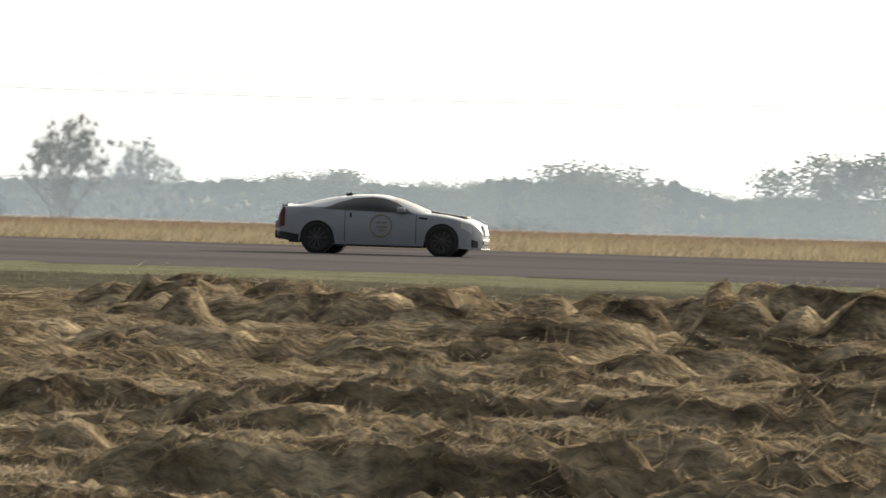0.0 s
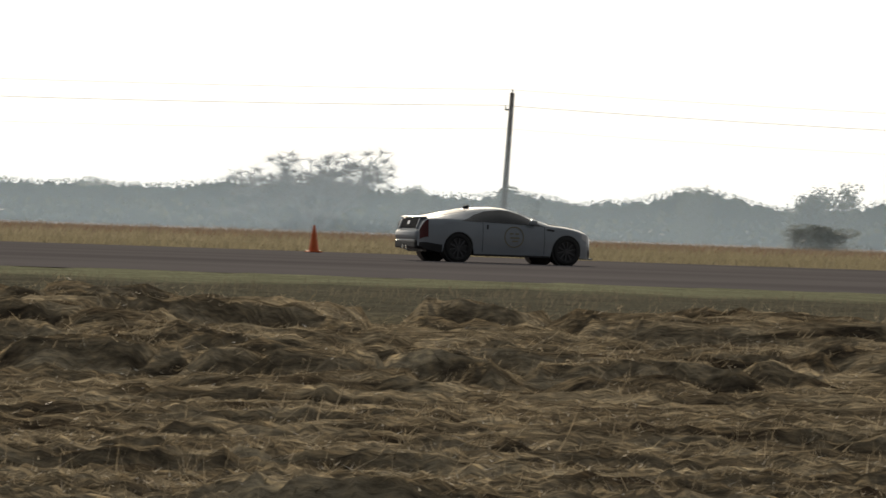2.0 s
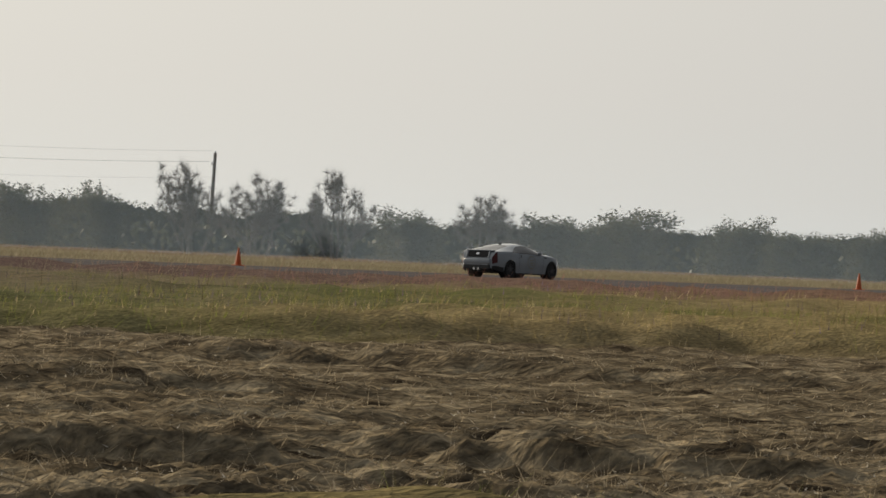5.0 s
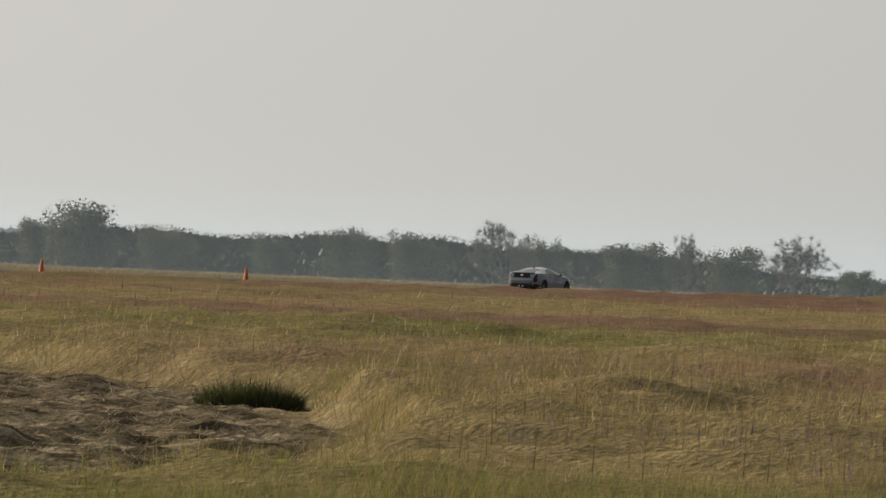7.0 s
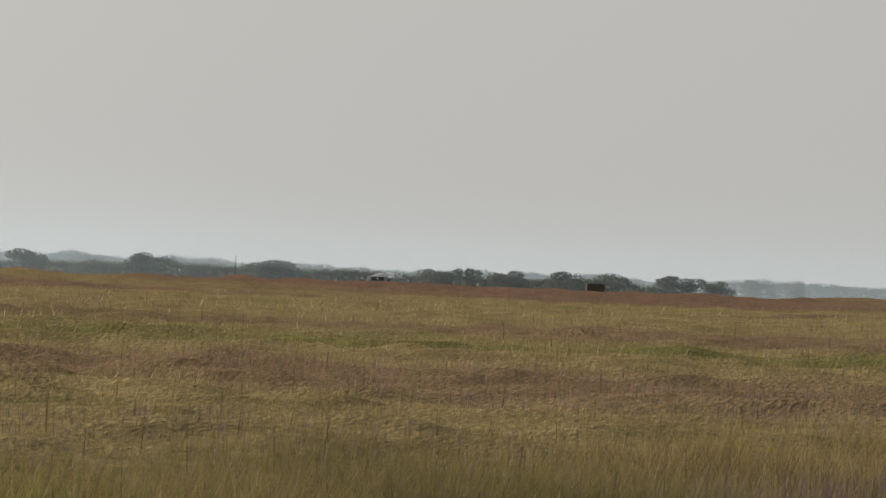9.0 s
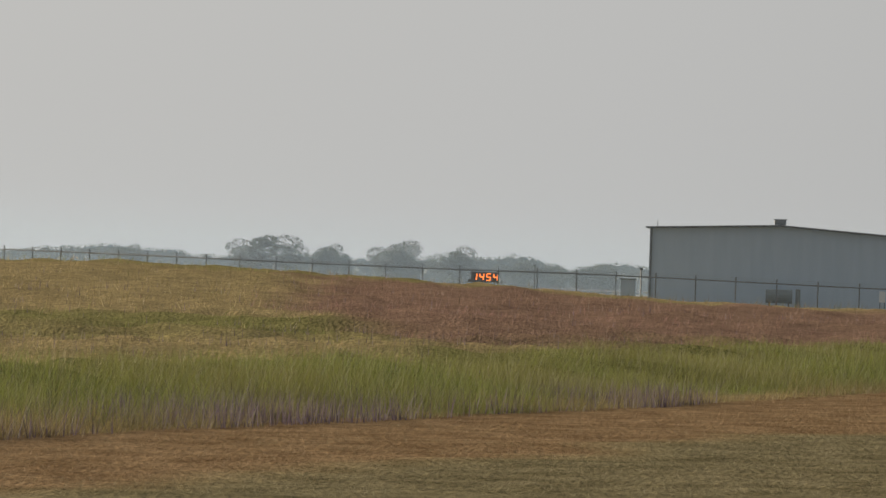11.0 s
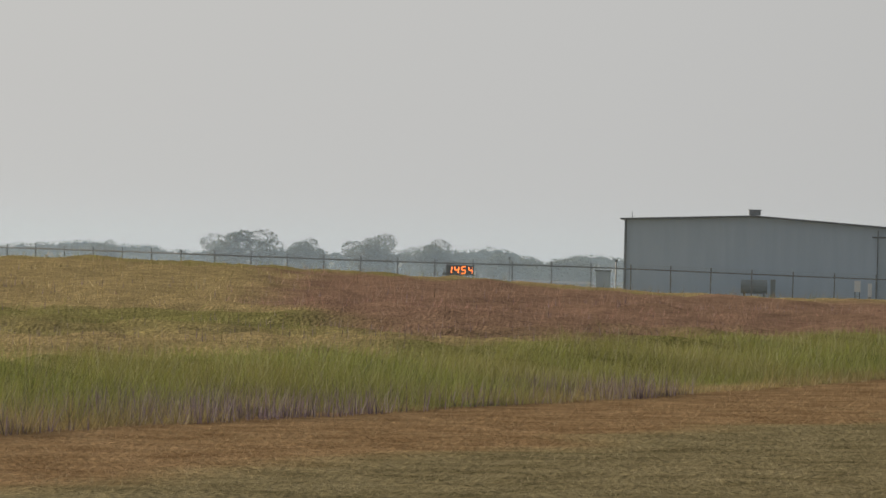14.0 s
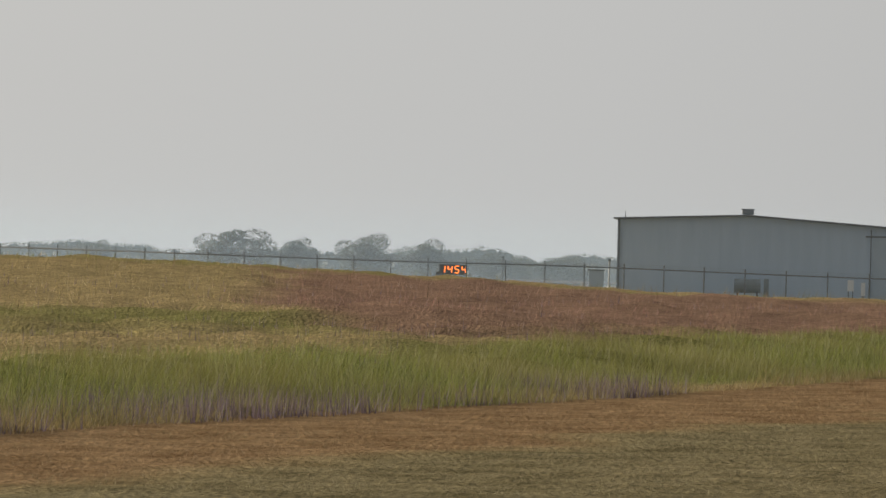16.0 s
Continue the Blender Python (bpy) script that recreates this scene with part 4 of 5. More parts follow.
ROOFW = [(-2.52, 0.42), (-2.36, 0.62), (-2.2, 0.68), (-1.7, 0.58), (-1.0, 0.54), (0, 0.55), (0.5, 0.60), (0.9, 0.72), (1.2, 0.76), (1.7, 0.70), (2.0, 0.56), (2.15, 0.42), (2.24, 0.25)]
SILL = [(-2.52, 0.40), (-2.35, 0.30), (-2.0, 0.22), (1.8, 0.18), (2.15, 0.16), (2.24, 0.20)]
ARCH = 0.39


def lower_edge(x):
    z = lerp(SILL, x)
    for a in (FRONT, REAR):
        d = ARCH ** 2 - (x - a) ** 2
        if d > 0:
            z = max(z, TYRE + math.sqrt(d))
    return z


def skin(x, u):
    """The near half of the car's skin: u 0 at the lower edge, 1 at the belt line, 2 at the roof's edge, 3 at the middle line."""
    lo, be, to, w, rw = lower_edge(x), lerp(BELT, x), lerp(TOP, x), lerp(WIDE, x), lerp(ROOFW, x)
    be = min(be, to - 0.01)
    ro = to - 0.055 * min(1, (to - be) / 0.25)
    if u <= 1:
        full = (lo + (be - lo) * u - 0.2) / max(be - 0.2, 0.05)
        bulge = 1 - 0.10 * max(0, 0.45 - full) ** 1.2 - 0.045 * max(0, full - 0.55) ** 1.3 * 2
        return Vector((x, -w * bulge, lo + (be - lo) * u))
    if u <= 2:
        v = u - 1
        bulge = 1 - 0.045 * 0.45 ** 1.3 * 2
        return Vector((x, -(w * bulge * (1 - v) + rw * v) - 0.03 * math.sin(v * math.pi), be + (ro - be) * v))
    v = u - 2
    return Vector((x, -rw * (1 - v), ro + (to - ro) * math.sin(v * math.pi / 2)))


def patch(bm, xs, us, lift=0.0, mirror=True):
    """A piece of the skin between lists of stations, raised by lift; a row's ends may depend on the station."""
    for sy in ((1, -1) if mirror else (1,)):
        rows = []
        for x in xs:
            line = us(x) if callable(us) else us
            row = []
            for u in line:
                p = skin(x, u)
                if lift:
                    e = 0.01
                    du = skin(x, min(u + e, 3)) - skin(x, max(u - e, 0))
                    dx = skin(x + e, u) - skin(x - e, u)
                    nn = dx.cross(du)
                    if nn.length > 1e-9:
                        nn.normalize()
                        if nn.y > 0.05 or (abs(nn.y) <= 0.05 and nn.z < 0):
                            nn = -nn
                        p = p + nn * lift
                row.append(bm.verts.new((p.x, p.y * sy, p.z)))
            rows.append(row)
        for a, b in zip(rows, rows[1:]):
            for k in range(len(a) - 1):
                bm.faces.new((a[k], a[k + 1], b[k + 1], b[k]) if sy > 0 else (a[k], b[k], b[k + 1], a[k + 1]))
    return bm


def span(a, b, n):
    return [a + (b - a) * k / (n - 1) for k in range(n)]


def build_car():
    car = thing("coupe_car", pose(0, 0, 0), "silver-white two-door sports coupe with black wheels, racing along the runway", "car")
    stations = sorted(set([round(v, 3) for v in span(-2.52, 2.24, 97)] + [round(a + ARCH * math.cos(k * math.pi / 16), 3) for a in (FRONT, REAR) for k in range(17)]))
    bm = bmesh.new()
    patch(bm, stations, [0, 0.2, 0.4, 0.6, 0.8, 1, 1.25, 1.5, 1.75, 2, 2.33, 2.66, 3])
    bmesh.ops.remove_doubles(bm, verts=bm.verts, dist=0.0008)
    for x in (-2.52, 2.24):
        ring = sorted([v for v in bm.verts if abs(v.co.x - x) < 1e-4], key=lambda v: math.atan2(v.co.z - 0.45, v.co.y))
        bm.faces.new(ring)
    bmesh.ops.recalc_face_normals(bm, faces=bm.faces)
    body = part("body", bm, PAINT, car, "glossy white painted body", smooth=True)
    # floor pan and arch liners close the body from below
    bm = box(bmesh.new(), (4.2, 1.2, 0.10), (-0.12, 0, 0.27), bevel=0.02)
    part("floor_pan", bm, TRIM, car)
    for a in (FRONT, REAR):
        for s in (-1, 1):
            bm = bmesh.new()
            rod(bm, (a, s * 0.60, TYRE), (a, s * 0.88, TYRE), 0.383, 0.383, 24, True)
            part("arch_liner", bm, TRIM, car, "black wheel arch liner")
    def side_piece(name, xs, us, lift, mat, label):
        """The same piece of skin on both flanks, one object each."""
        for flip in (1, -1):
            bm = patch(bmesh.new(), xs, us, lift, mirror=False)
            if flip < 0:
                for v in bm.verts:
                    v.co.y = -v.co.y
                bmesh.ops.reverse_faces(bm, faces=bm.faces)
            part(name, bm, mat, car, label, smooth=True)

    # side glass, one pane a side, wedge-shaped towards the tail
    edge = [(-1.36, 1.08), (-1.05, 1.60), (-0.735, 1.86), (-0.3, 1.95), (0.05, 1.95), (0.3, 1.90), (0.5, 1.62), (0.68, 1.14)]
    side_piece("side_window", span(-1.36, 0.68, 34), lambda x: span(1.06, lerp(edge, x), 6), 0.006, GLASS, "dark tinted side window")
    side_piece("window_surround", span(-1.42, 0.74, 30), lambda x: span(1.0, 1.06, 2), 0.009, TRIM, "black strip under the side window")
    side_piece("headlight", span(1.80, 2.03, 8), lambda x: span(0.66 + 0.5 * (2.03 - x), 1.12, 6), 0.008, LAMP_CLEAR, "tall clear swept headlight")
    side_piece("corner_intake", span(2.03, 2.15, 6), lambda x: span(0.10, 0.42, 4), 0.006, TRIM, "black corner air intake")
    side_piece("front_seam", [0.775, 0.787], lambda x: span(0.08, 1.0, 8), 0.003, TRIM, "door shut line")
    side_piece("rear_seam", [-0.87, -0.858], lambda x: span(0.08, 1.0, 8), 0.003, TRIM, "door shut line")
    side_piece("tail_light", span(-2.44, -2.27, 7), lambda x: span(0.42, 1.0, 6), 0.010, LAMP_RED, "tall dark red tail light")
    side_piece("lower_valance", span(-2.50, -1.93, 10), lambda x: span(0.0, 0.24, 3), 0.006, TRIM, "black lower corner of the tail")
    for a, name in ((FRONT, "front_arch_lip"), (REAR, "rear_arch_lip")):
        side_piece(name, span(a - 0.385, a + 0.385, 25), lambda x: [0.0, 0.035, 0.07], 0.010, PAINT, "")
    bm = patch(bmesh.new(), span(0.14, 0.90, 14), [2.10, 2.3, 2.5, 2.75, 3], 0.006)
    part("windscreen", bm, GLASS, car, "dark windscreen", smooth=True)
    bm = patch(bmesh.new(), span(-2.02, -1.12, 14), [2.15, 2.4, 2.7, 3], 0.006)
    part("rear_window", bm, GLASS, car, "dark rear window", smooth=True)
    for s in (-1, 1):
        bm = box(bmesh.new(), (0.20, 0.14, 0.12), (0.44, s * 0.97, 1.02), Matrix.Rotation(radians(8), 4, "Z"), 0.04)
        mirror = part("door_mirror", bm, PAINT, car, "white door mirror", smooth=True)
        part("mirror_arm", box(bmesh.new(), (0.08, 0.14, 0.03), (0.46, s * 0.87, 0.965), None, 0.01), TRIM, mirror)
        bm = box(bmesh.new(), (0.20, 0.012, 0.045), (0.94, s * 0.898, 0.845), Matrix.Rotation(radians(6), 4, "Y"), 0.004)
        part("side_vent", bm, TRIM, car, "black side vent")
        bm = box(bmesh.new(), (0.045, 0.014, 0.11), (-0.735, s * 0.895, 0.875), None, 0.006)
        part("door_handle", bm, TRIM, car, "dark flush door handle")
        bm = box(bmesh.new(), (2.0, 0.05, 0.05), (-0.06, s * 0.865, 0.19), None, 0.012)
        part("sill", bm, TRIM, car, "black lower sill strip")
        # ring emblem on the door, a plain gold ring with short bars
        bm = bmesh.new()
        for k in range(28):
            a, b2 = k * math.tau / 28, (k + 1) * math.tau / 28
            vs = [bm.verts.new((-0.03 + r * math.cos(q), s * 0.906, 0.65 + r * math.sin(q))) for r, q in ((0.26, a), (0.26, b2), (0.235, b2), (0.235, a))]
            bm.faces.new(vs if s < 0 else vs[::-1])
        for dx, dz, w in ((-0.07, 0.08, 0.10), (0.08, 0.08, 0.10), (0.02, -0.02, 0.24), (0.03, -0.10, 0.16)):
            box(bm, (w, 0.004, 0.03), (-0.03 + dx, s * 0.906, 0.65 + dz))
        part("door_emblem", bm, DECAL, car, "pale gold ring emblem on the door")
        bm = rod(bmesh.new(), (-2.55, s * 0.10, 0.33), (-2.40, s * 0.10, 0.33), 0.055, 0.055, 14)
        part("exhaust_tip", bm, CHROME, car, "chrome exhaust tip")
    bm = box(bmesh.new(), (0.15, 1.34, 0.035), (-2.31, 0, 1.062), Matrix.Rotation(radians(-5), 4, "Y"), 0.012)
    part("spoiler", bm, PAINT, car, "white boot lip spoiler", smooth=True)
    lean = Matrix.Rotation(radians(21), 4, "Y")
    part("boot_panel", box(bmesh.new(), (0.05, 0.92, 0.24), (-2.412, 0, 0.905), lean, 0.02), TAIL_DARK, car, "dark recessed boot panel over the plate")
    part("boot_badge", box(bmesh.new(), (0.02, 0.14, 0.10), (-2.442, 0, 0.92), lean, 0.008), CHROME, car, "small bright badge")
    for s in (-1, 1):
        part("boot_edge", box(bmesh.new(), (0.06, 0.07, 0.28), (-2.41, s * 0.52, 0.90), lean, 0.015), PAINT, car)
    bm = box(bmesh.new(), (0.16, 1.30, 0.24), (-2.465, 0, 0.62), None, 0.07)
    part("rear_bumper", bm, PAINT, car, "rounded rear bumper", smooth=True)
    bm = box(bmesh.new(), (0.16, 1.26, 0.20), (-2.46, 0, 0.40), None, 0.04)
    part("diffuser", bm, TRIM, car, "black lower rear diffuser")
    grille = part("grille", box(bmesh.new(), (0.05, 0.54, 0.28), (2.215, 0, 0.60), Matrix.Rotation(radians(-14), 4, "Y"), 0.02), CHROME, car, "bright shield-shaped grille surround")
    part("grille_mesh", box(bmesh.new(), (0.03, 0.46, 0.20), (2.235, 0, 0.60), Matrix.Rotation(radians(-14), 4, "Y"), 0.01), TRIM, grille, "dark grille mesh")
    bm = box(bmesh.new(), (0.08, 0.70, 0.15), (2.215, 0, 0.335), None, 0.03)
    part("lower_intake", bm, TRIM, car, "black lower intake")
    bm = box(bmesh.new(), (0.26, 1.16, 0.035), (2.11, 0, 0.175), None, 0.01)
    part("splitter", bm, PAINT, car, "white chin splitter")
    # a dark raised slab, tilted with the bonnet
    bm = box(bmesh.new(), (0.84, 0.56, 0.03), (1.42, 0, 0.945), Matrix.Rotation(radians(7.5), 4, "Y"), 0.012)
    part("bonnet_bulge", bm, TRIM, car, "dark raised slab on the bonnet")
    bm = box(bmesh.new(), (0.16, 0.05, 0.075), (-0.95, 0, 1.345), Matrix.Rotation(radians(-12), 4, "Y"), 0.02)
    part("roof_antenna", bm, TRIM, car, "black shark-fin antenna")
    wheels = []
    for a in (FRONT, REAR):
        for s in (-1, 1):
            wheel = new("wheel")
            wheel.parent = car
            wheel.location = (a, s * 0.80, TYRE)
            bm = bmesh.new()
            prof = [(0.24, -0.125), (0.325, -0.125), (TYRE - 0.003, -0.10), (TYRE - 0.003, 0.10), (0.325, 0.125), (0.24, 0.125)]
            rings = [[bm.verts.new((r * math.cos(k * math.tau / 32), w, r * math.sin(k * math.tau / 32))) for k in range(32)] for r, w in prof]
            for p, q in zip(rings, rings[1:] + rings[:1]):
                for k in range(32):
                    bm.faces.new((p[k], p[(k + 1) % 32], q[(k + 1) % 32], q[k]))
            bmesh.ops.recalc_face_normals(bm, faces=bm.faces)
            part("tyre", bm, RUBBER, wheel, "black tyre", smooth=True)
            bm = bmesh.new()
            for k in range(10):
                q = Matrix.Rotation(k * math.tau / 10, 4, "Y")
                box(bm, (0.20, 0.03, 0.035), q @ Vector((0.14, s * 0.10, 0)), q)
            rod(bm, (0, s * 0.06, 0), (0, s * 0.125, 0), 0.06, 0.05, 12)
            for k in range(24):
                q = Matrix.Rotation(k * math.tau / 24, 4, "Y")
                box(bm, (0.024, 0.20, 0.066), q @ Vector((0.238, 0, 0)), q)
            part("rim", bm, RIM, wheel, "dark multi-spoke alloy rim")
            bm = rod(bmesh.new(), (0, s * 0.02, 0), (0, s * 0.05, 0), 0.18, 0.18, 24)
            part("brake_disc", bm, STEEL, wheel)
            wheels.append(wheel)
    return car, wheels


CAR, WHEELS = build_car()


# ---- speed displays on trestles ----
AMBER, _n, _l, _b = material("amber_segments", 0.4)
_b.inputs["Base Color"].default_value = (0.5, 0.10, 0.02, 1)
_b.inputs["Emission Color"].default_value = (1.0, 0.19, 0.02, 1)
_b.inputs["Emission Strength"].default_value = 3.0
SEGMENTS = {"1": "bc", "4": "bcfg", "5": "acdfg", "6": "cdefg", "8": "abcdefg"}


def build_display(m, digits, leg, label):
    """A four-digit display in a dark case on a sloping trestle; the digits face -y of its own space."""
    d = thing("speed_display", m, label, "display board", "speed displays")
    part("case", box(bmesh.new(), (2.86, 0.30, 0.98), (0, 0, leg + 0.55), Matrix.Rotation(radians(-4), 4, "X"), 0.02), CASE, d)
    for k in range(4):
        x = -1.06 + k * 0.71
        bm = box(bmesh.new(), (0.60, 0.03, 0.86), (x, 0.17, leg + 0.55), Matrix.Rotation(radians(-4), 4, "X"), 0.01)
        panel = part("module_panel", bm, CASE_DARK, d, "dark rear service panel")
        for dz in (0.20, -0.22):
            part("module_hatch", box(bmesh.new(), (0.44, 0.03, 0.30), (x, 0.195 - dz * 0.06, leg + 0.55 + dz), Matrix.Rotation(radians(-4), 4, "X"), 0.01), CASE, panel)
        part("front_window", box(bmesh.new(), (0.62, 0.02, 0.88), (x, -0.16, leg + 0.55), None, 0.005), CASE_DARK, d)
    for x in (0.45, -0.15):
        part("lifting_lug", box(bmesh.new(), (0.18, 0.10, 0.05), (x, 0, leg + 1.06), None, 0.012), CASE, d)
    part("top_bracket", box(bmesh.new(), (0.42, 0.14, 0.07), (-1.18, 0, leg + 1.06), None, 0.015), CASE, d)
    part("aerial", rod(bmesh.new(), (-1.0, 0, leg + 1.05), (-1.0, 0, leg + 1.78), 0.016, 0.012, 6), GALV, d, "thin whip aerial")
    for z, y in ((leg + 0.02, 0.10), (leg + 0.02, -0.24)):
        part("frame_rail", box(bmesh.new(), (3.25, 0.05, 0.05), (0, y, z), None, 0.008), STEEL, d)
    for s in (-1, 1):
        part("side_shelf", box(bmesh.new(), (0.42, 0.44, 0.05), (s * 1.62, -0.05, leg + 0.0), None, 0.01), STEEL, d)
        bm = rod(bmesh.new(), (s * 1.47, 0.02, leg + 1.10), (s * 2.02, 0.35, 0.0), 0.028, 0.028, 8)
        outer = part("leg", bm, STEEL, d, "sloping steel trestle leg")
        part("foot", rod(bmesh.new(), (s * 2.00, 0.335, 0.02), (s * 1.97, 0.31, 0.17), 0.05, 0.05, 8), RUBBER, outer)
        bm = rod(bmesh.new(), (s * 1.28, -0.2, leg), (1.24 if s > 0 else -1.0, -0.55, 0.0), 0.026, 0.026, 8)
        inner = part("leg", bm, STEEL, d, "steel trestle leg")
        part("foot", rod(bmesh.new(), (1.24 if s > 0 else -1.0, -0.55, 0.02), (1.245 if s > 0 else -1.03, -0.52, 0.15), 0.046, 0.046, 8), RUBBER, inner)
    part("battery_box", box(bmesh.new(), (0.40, 0.25, 0.24), (-1.55, 0.02, leg + 0.15), None, 0.02), CASE_DARK, d)
    c = bmesh.new()
    pts = [Vector((-0.95 - 0.5 * u, 0.2, leg - 0.02 - 0.10 * math.sin(u * math.pi) - 0.02 * math.sin(9 * u))) for u in span(0, 1, 9)]
    for p, q in zip(pts, pts[1:]):
        rod(c, p, q, 0.012, 0.012, 5)
    part("cable", c, RUBBER, d, "hanging black cable")
    if digits:
        for k, ch in enumerate(digits):
            x0 = -1.06 + k * 0.71
            bm = bmesh.new()
            for seg in SEGMENTS[ch]:
                dx, dz, sx, sz = {"a": (0, 0.34, 0.34, 0.09), "d": (0, -0.34, 0.34, 0.09), "g": (0, 0, 0.34, 0.09), "b": (0.2, 0.17, 0.09, 0.30), "c": (0.2, -0.17, 0.09, 0.30), "f": (-0.2, 0.17, 0.09, 0.30), "e": (-0.2, -0.17, 0.09, 0.30)}[seg]
                box(bm, (sx, 0.02, sz), (x0 + dx + 0.12 * dz, -0.185, leg + 0.55 + dz))
            part("digit", bm, AMBER, d, "glowing amber digit " + ch)
    return d


p = polar(-4.21, 126)
build_display(pose(p.x, p.y, float(height(p.x, p.y)) - 0.02, 0, 0, 184), "", 1.27, "dark four-digit speed display on a steel trestle, seen from behind")


# ---- cones, stakes and things by the runway ----
def build_cone(b, y, tall=0.71):
    x = y * math.tan(radians(b))
    c = thing("traffic_cone", pose(x, y, float(base_height(x, y)) + 0.006), "orange traffic cone standing on the runway's far side", "traffic cone", "cones along the runway")
    s = tall / 0.71
    part("base", box(bmesh.new(), (0.36 * s, 0.36 * s, 0.035), (0, 0, 0.0175), None, 0.01), CONE, c)
    bm = rod(bmesh.new(), (0, 0, 0.03), (0, 0, tall), 0.14 * s, 0.028 * s, 18)
    part("cone_body", bm, CONE, c)
    bm = rod(bmesh.new(), (0, 0, 0.40 * s), (0, 0, 0.50 * s), 0.083 * s, 0.067 * s, 18, False)
    part("band", bm, CONE, c)


for b in (-7.98, 1.35, 11.53, 20.62, 27.2, 31.2, 34.87, 34.93, 34.98, 43.35, 47.2, 51.6, 55.73, 57.4, 59.94, 61.3):
    build_cone(b, 212.0 if b != 34.93 else 213.4)


def build_stake(b, r, tall, label, thick=0.024):
    p = polar(b, r)
    z = float(height(p.x, p.y))
    s = thing("stake", pose(p.x, p.y, z, 0, 2.5, 0), label, "stake", "marker stakes")
    part("post", box(bmesh.new(), (thick, thick, tall + 0.3), (0, 0, tall / 2 - 0.15), None, 0.006), WOOD, s)
    part("cap", box(bmesh.new(), (0.04, 0.04, 0.04), (0, 0, tall + 0.02), None, 0.006), STEEL, s)


build_stake(2.55, 141, 1.12, "thin dark wooden stake in the verge grass", 0.038)
build_stake(72.85, 150, 1.02, "thin dark wooden stake in tall grass")
build_stake(68.0, 420, 1.3, "thin dark post in far grass")
build_stake(68.6, 600, 1.9, "thin dark post by the runway")


def build_cabinet():
    p = polar(39.86, 213)
    z = float(base_height(p.x, p.y))
    c = thing("equipment_cabinet", pose(p.x, p.y, z, 0, 0, -32), "dark weathered equipment cabinet on short legs beside the runway", "cabinet")
    part("body", box(bmesh.new(), (0.74, 0.42, 1.06), (0, 0, 0.72), None, 0.012), CASE, c)
    part("door", box(bmesh.new(), (0.56, 0.03, 0.86), (-0.03, -0.22, 0.72), None, 0.01), CASE_DARK, c, "recessed dark front door")
    for s in (-1, 1):
        part("upright", box(bmesh.new(), (0.06, 0.05, 1.22), (s * 0.37, -0.215, 0.68), None, 0.008), STEEL, c)
    part("lid", box(bmesh.new(), (0.82, 0.50, 0.05), (0, 0, 1.27), None, 0.01), STEEL, c)
    for sx in (-1, 1):
        for sy in (-1, 1):
            part("leg", box(bmesh.new(), (0.05, 0.05, 0.24), (sx * 0.36, sy * 0.18, 0.10), None, 0.006), STEEL, c)
    part("plinth", box(bmesh.new(), (1.0, 0.6, 0.06), (0.1, 0, 0.03), None, 0.01), CASE, c)


build_cabinet()


def build_roadside_bush():
    p = polar(41.76, 146)
    z = float(height(p.x, p.y))
    b = thing("shrub", pose(p.x, p.y, z - 0.03, 0, 0, 40), "straggly dark shrub with upright twigs in the verge grass", "shrub")
    for name, me in zip(("stems", "leaves"), tree_parts(777, "shrub")):
        o = new(name, me)
        o.parent = b
        o.scale = (1.4, 1.4, 1.22)


build_roadside_bush()


def build_tussock(b, r, wide, tall, seed):
    """A thick clump of uncut grass on the edge of the hay: blades fanning out of a low dense heart."""
    p = polar(b, r)
    base = thing("grass_tussock", pose(p.x, p.y, float(height(p.x, p.y)) - 0.04), "thick green grass tussock at the hay's edge, darkened for its shaded side", "grass", "tussocks")
    g = np.random.default_rng(seed)
    n = 2600
    q, d = g.uniform(0, 2 * np.pi, n), np.sqrt(g.uniform(0, 1, n))
    foot = np.stack([wide / 2 * d * np.cos(q), 0.42 * wide * d * np.sin(q), np.zeros(n)], 1)
    rise = tall * (1 - 0.55 * d ** 2) * g.uniform(0.5, 1.1, n)
    lean = np.stack([0.35 * d * np.cos(q) + g.normal(0.08, 0.2, n), 0.35 * d * np.sin(q) + g.normal(0, 0.2, n), np.ones(n)], 1)
    tip = foot + lean * rise[:, None]
    turn = g.uniform(-0.8, 0.8, n)
    side = np.stack([np.cos(turn), np.sin(turn), 0 * turn], 1) * 0.009
    co = np.stack([foot - side, foot + side, tip], 1).reshape(-1, 3)
    mesh_object("tuft", raw_mesh("tuft", co, np.arange(n * 3).reshape(-1, 3)), TUSSOCK, base)


for b, r, wide, tall, seed in ((61.36, 96, 1.35, 0.42, 601), (58.9, 88, 0.5, 0.22, 602)):
    build_tussock(b, r, wide, tall, seed)


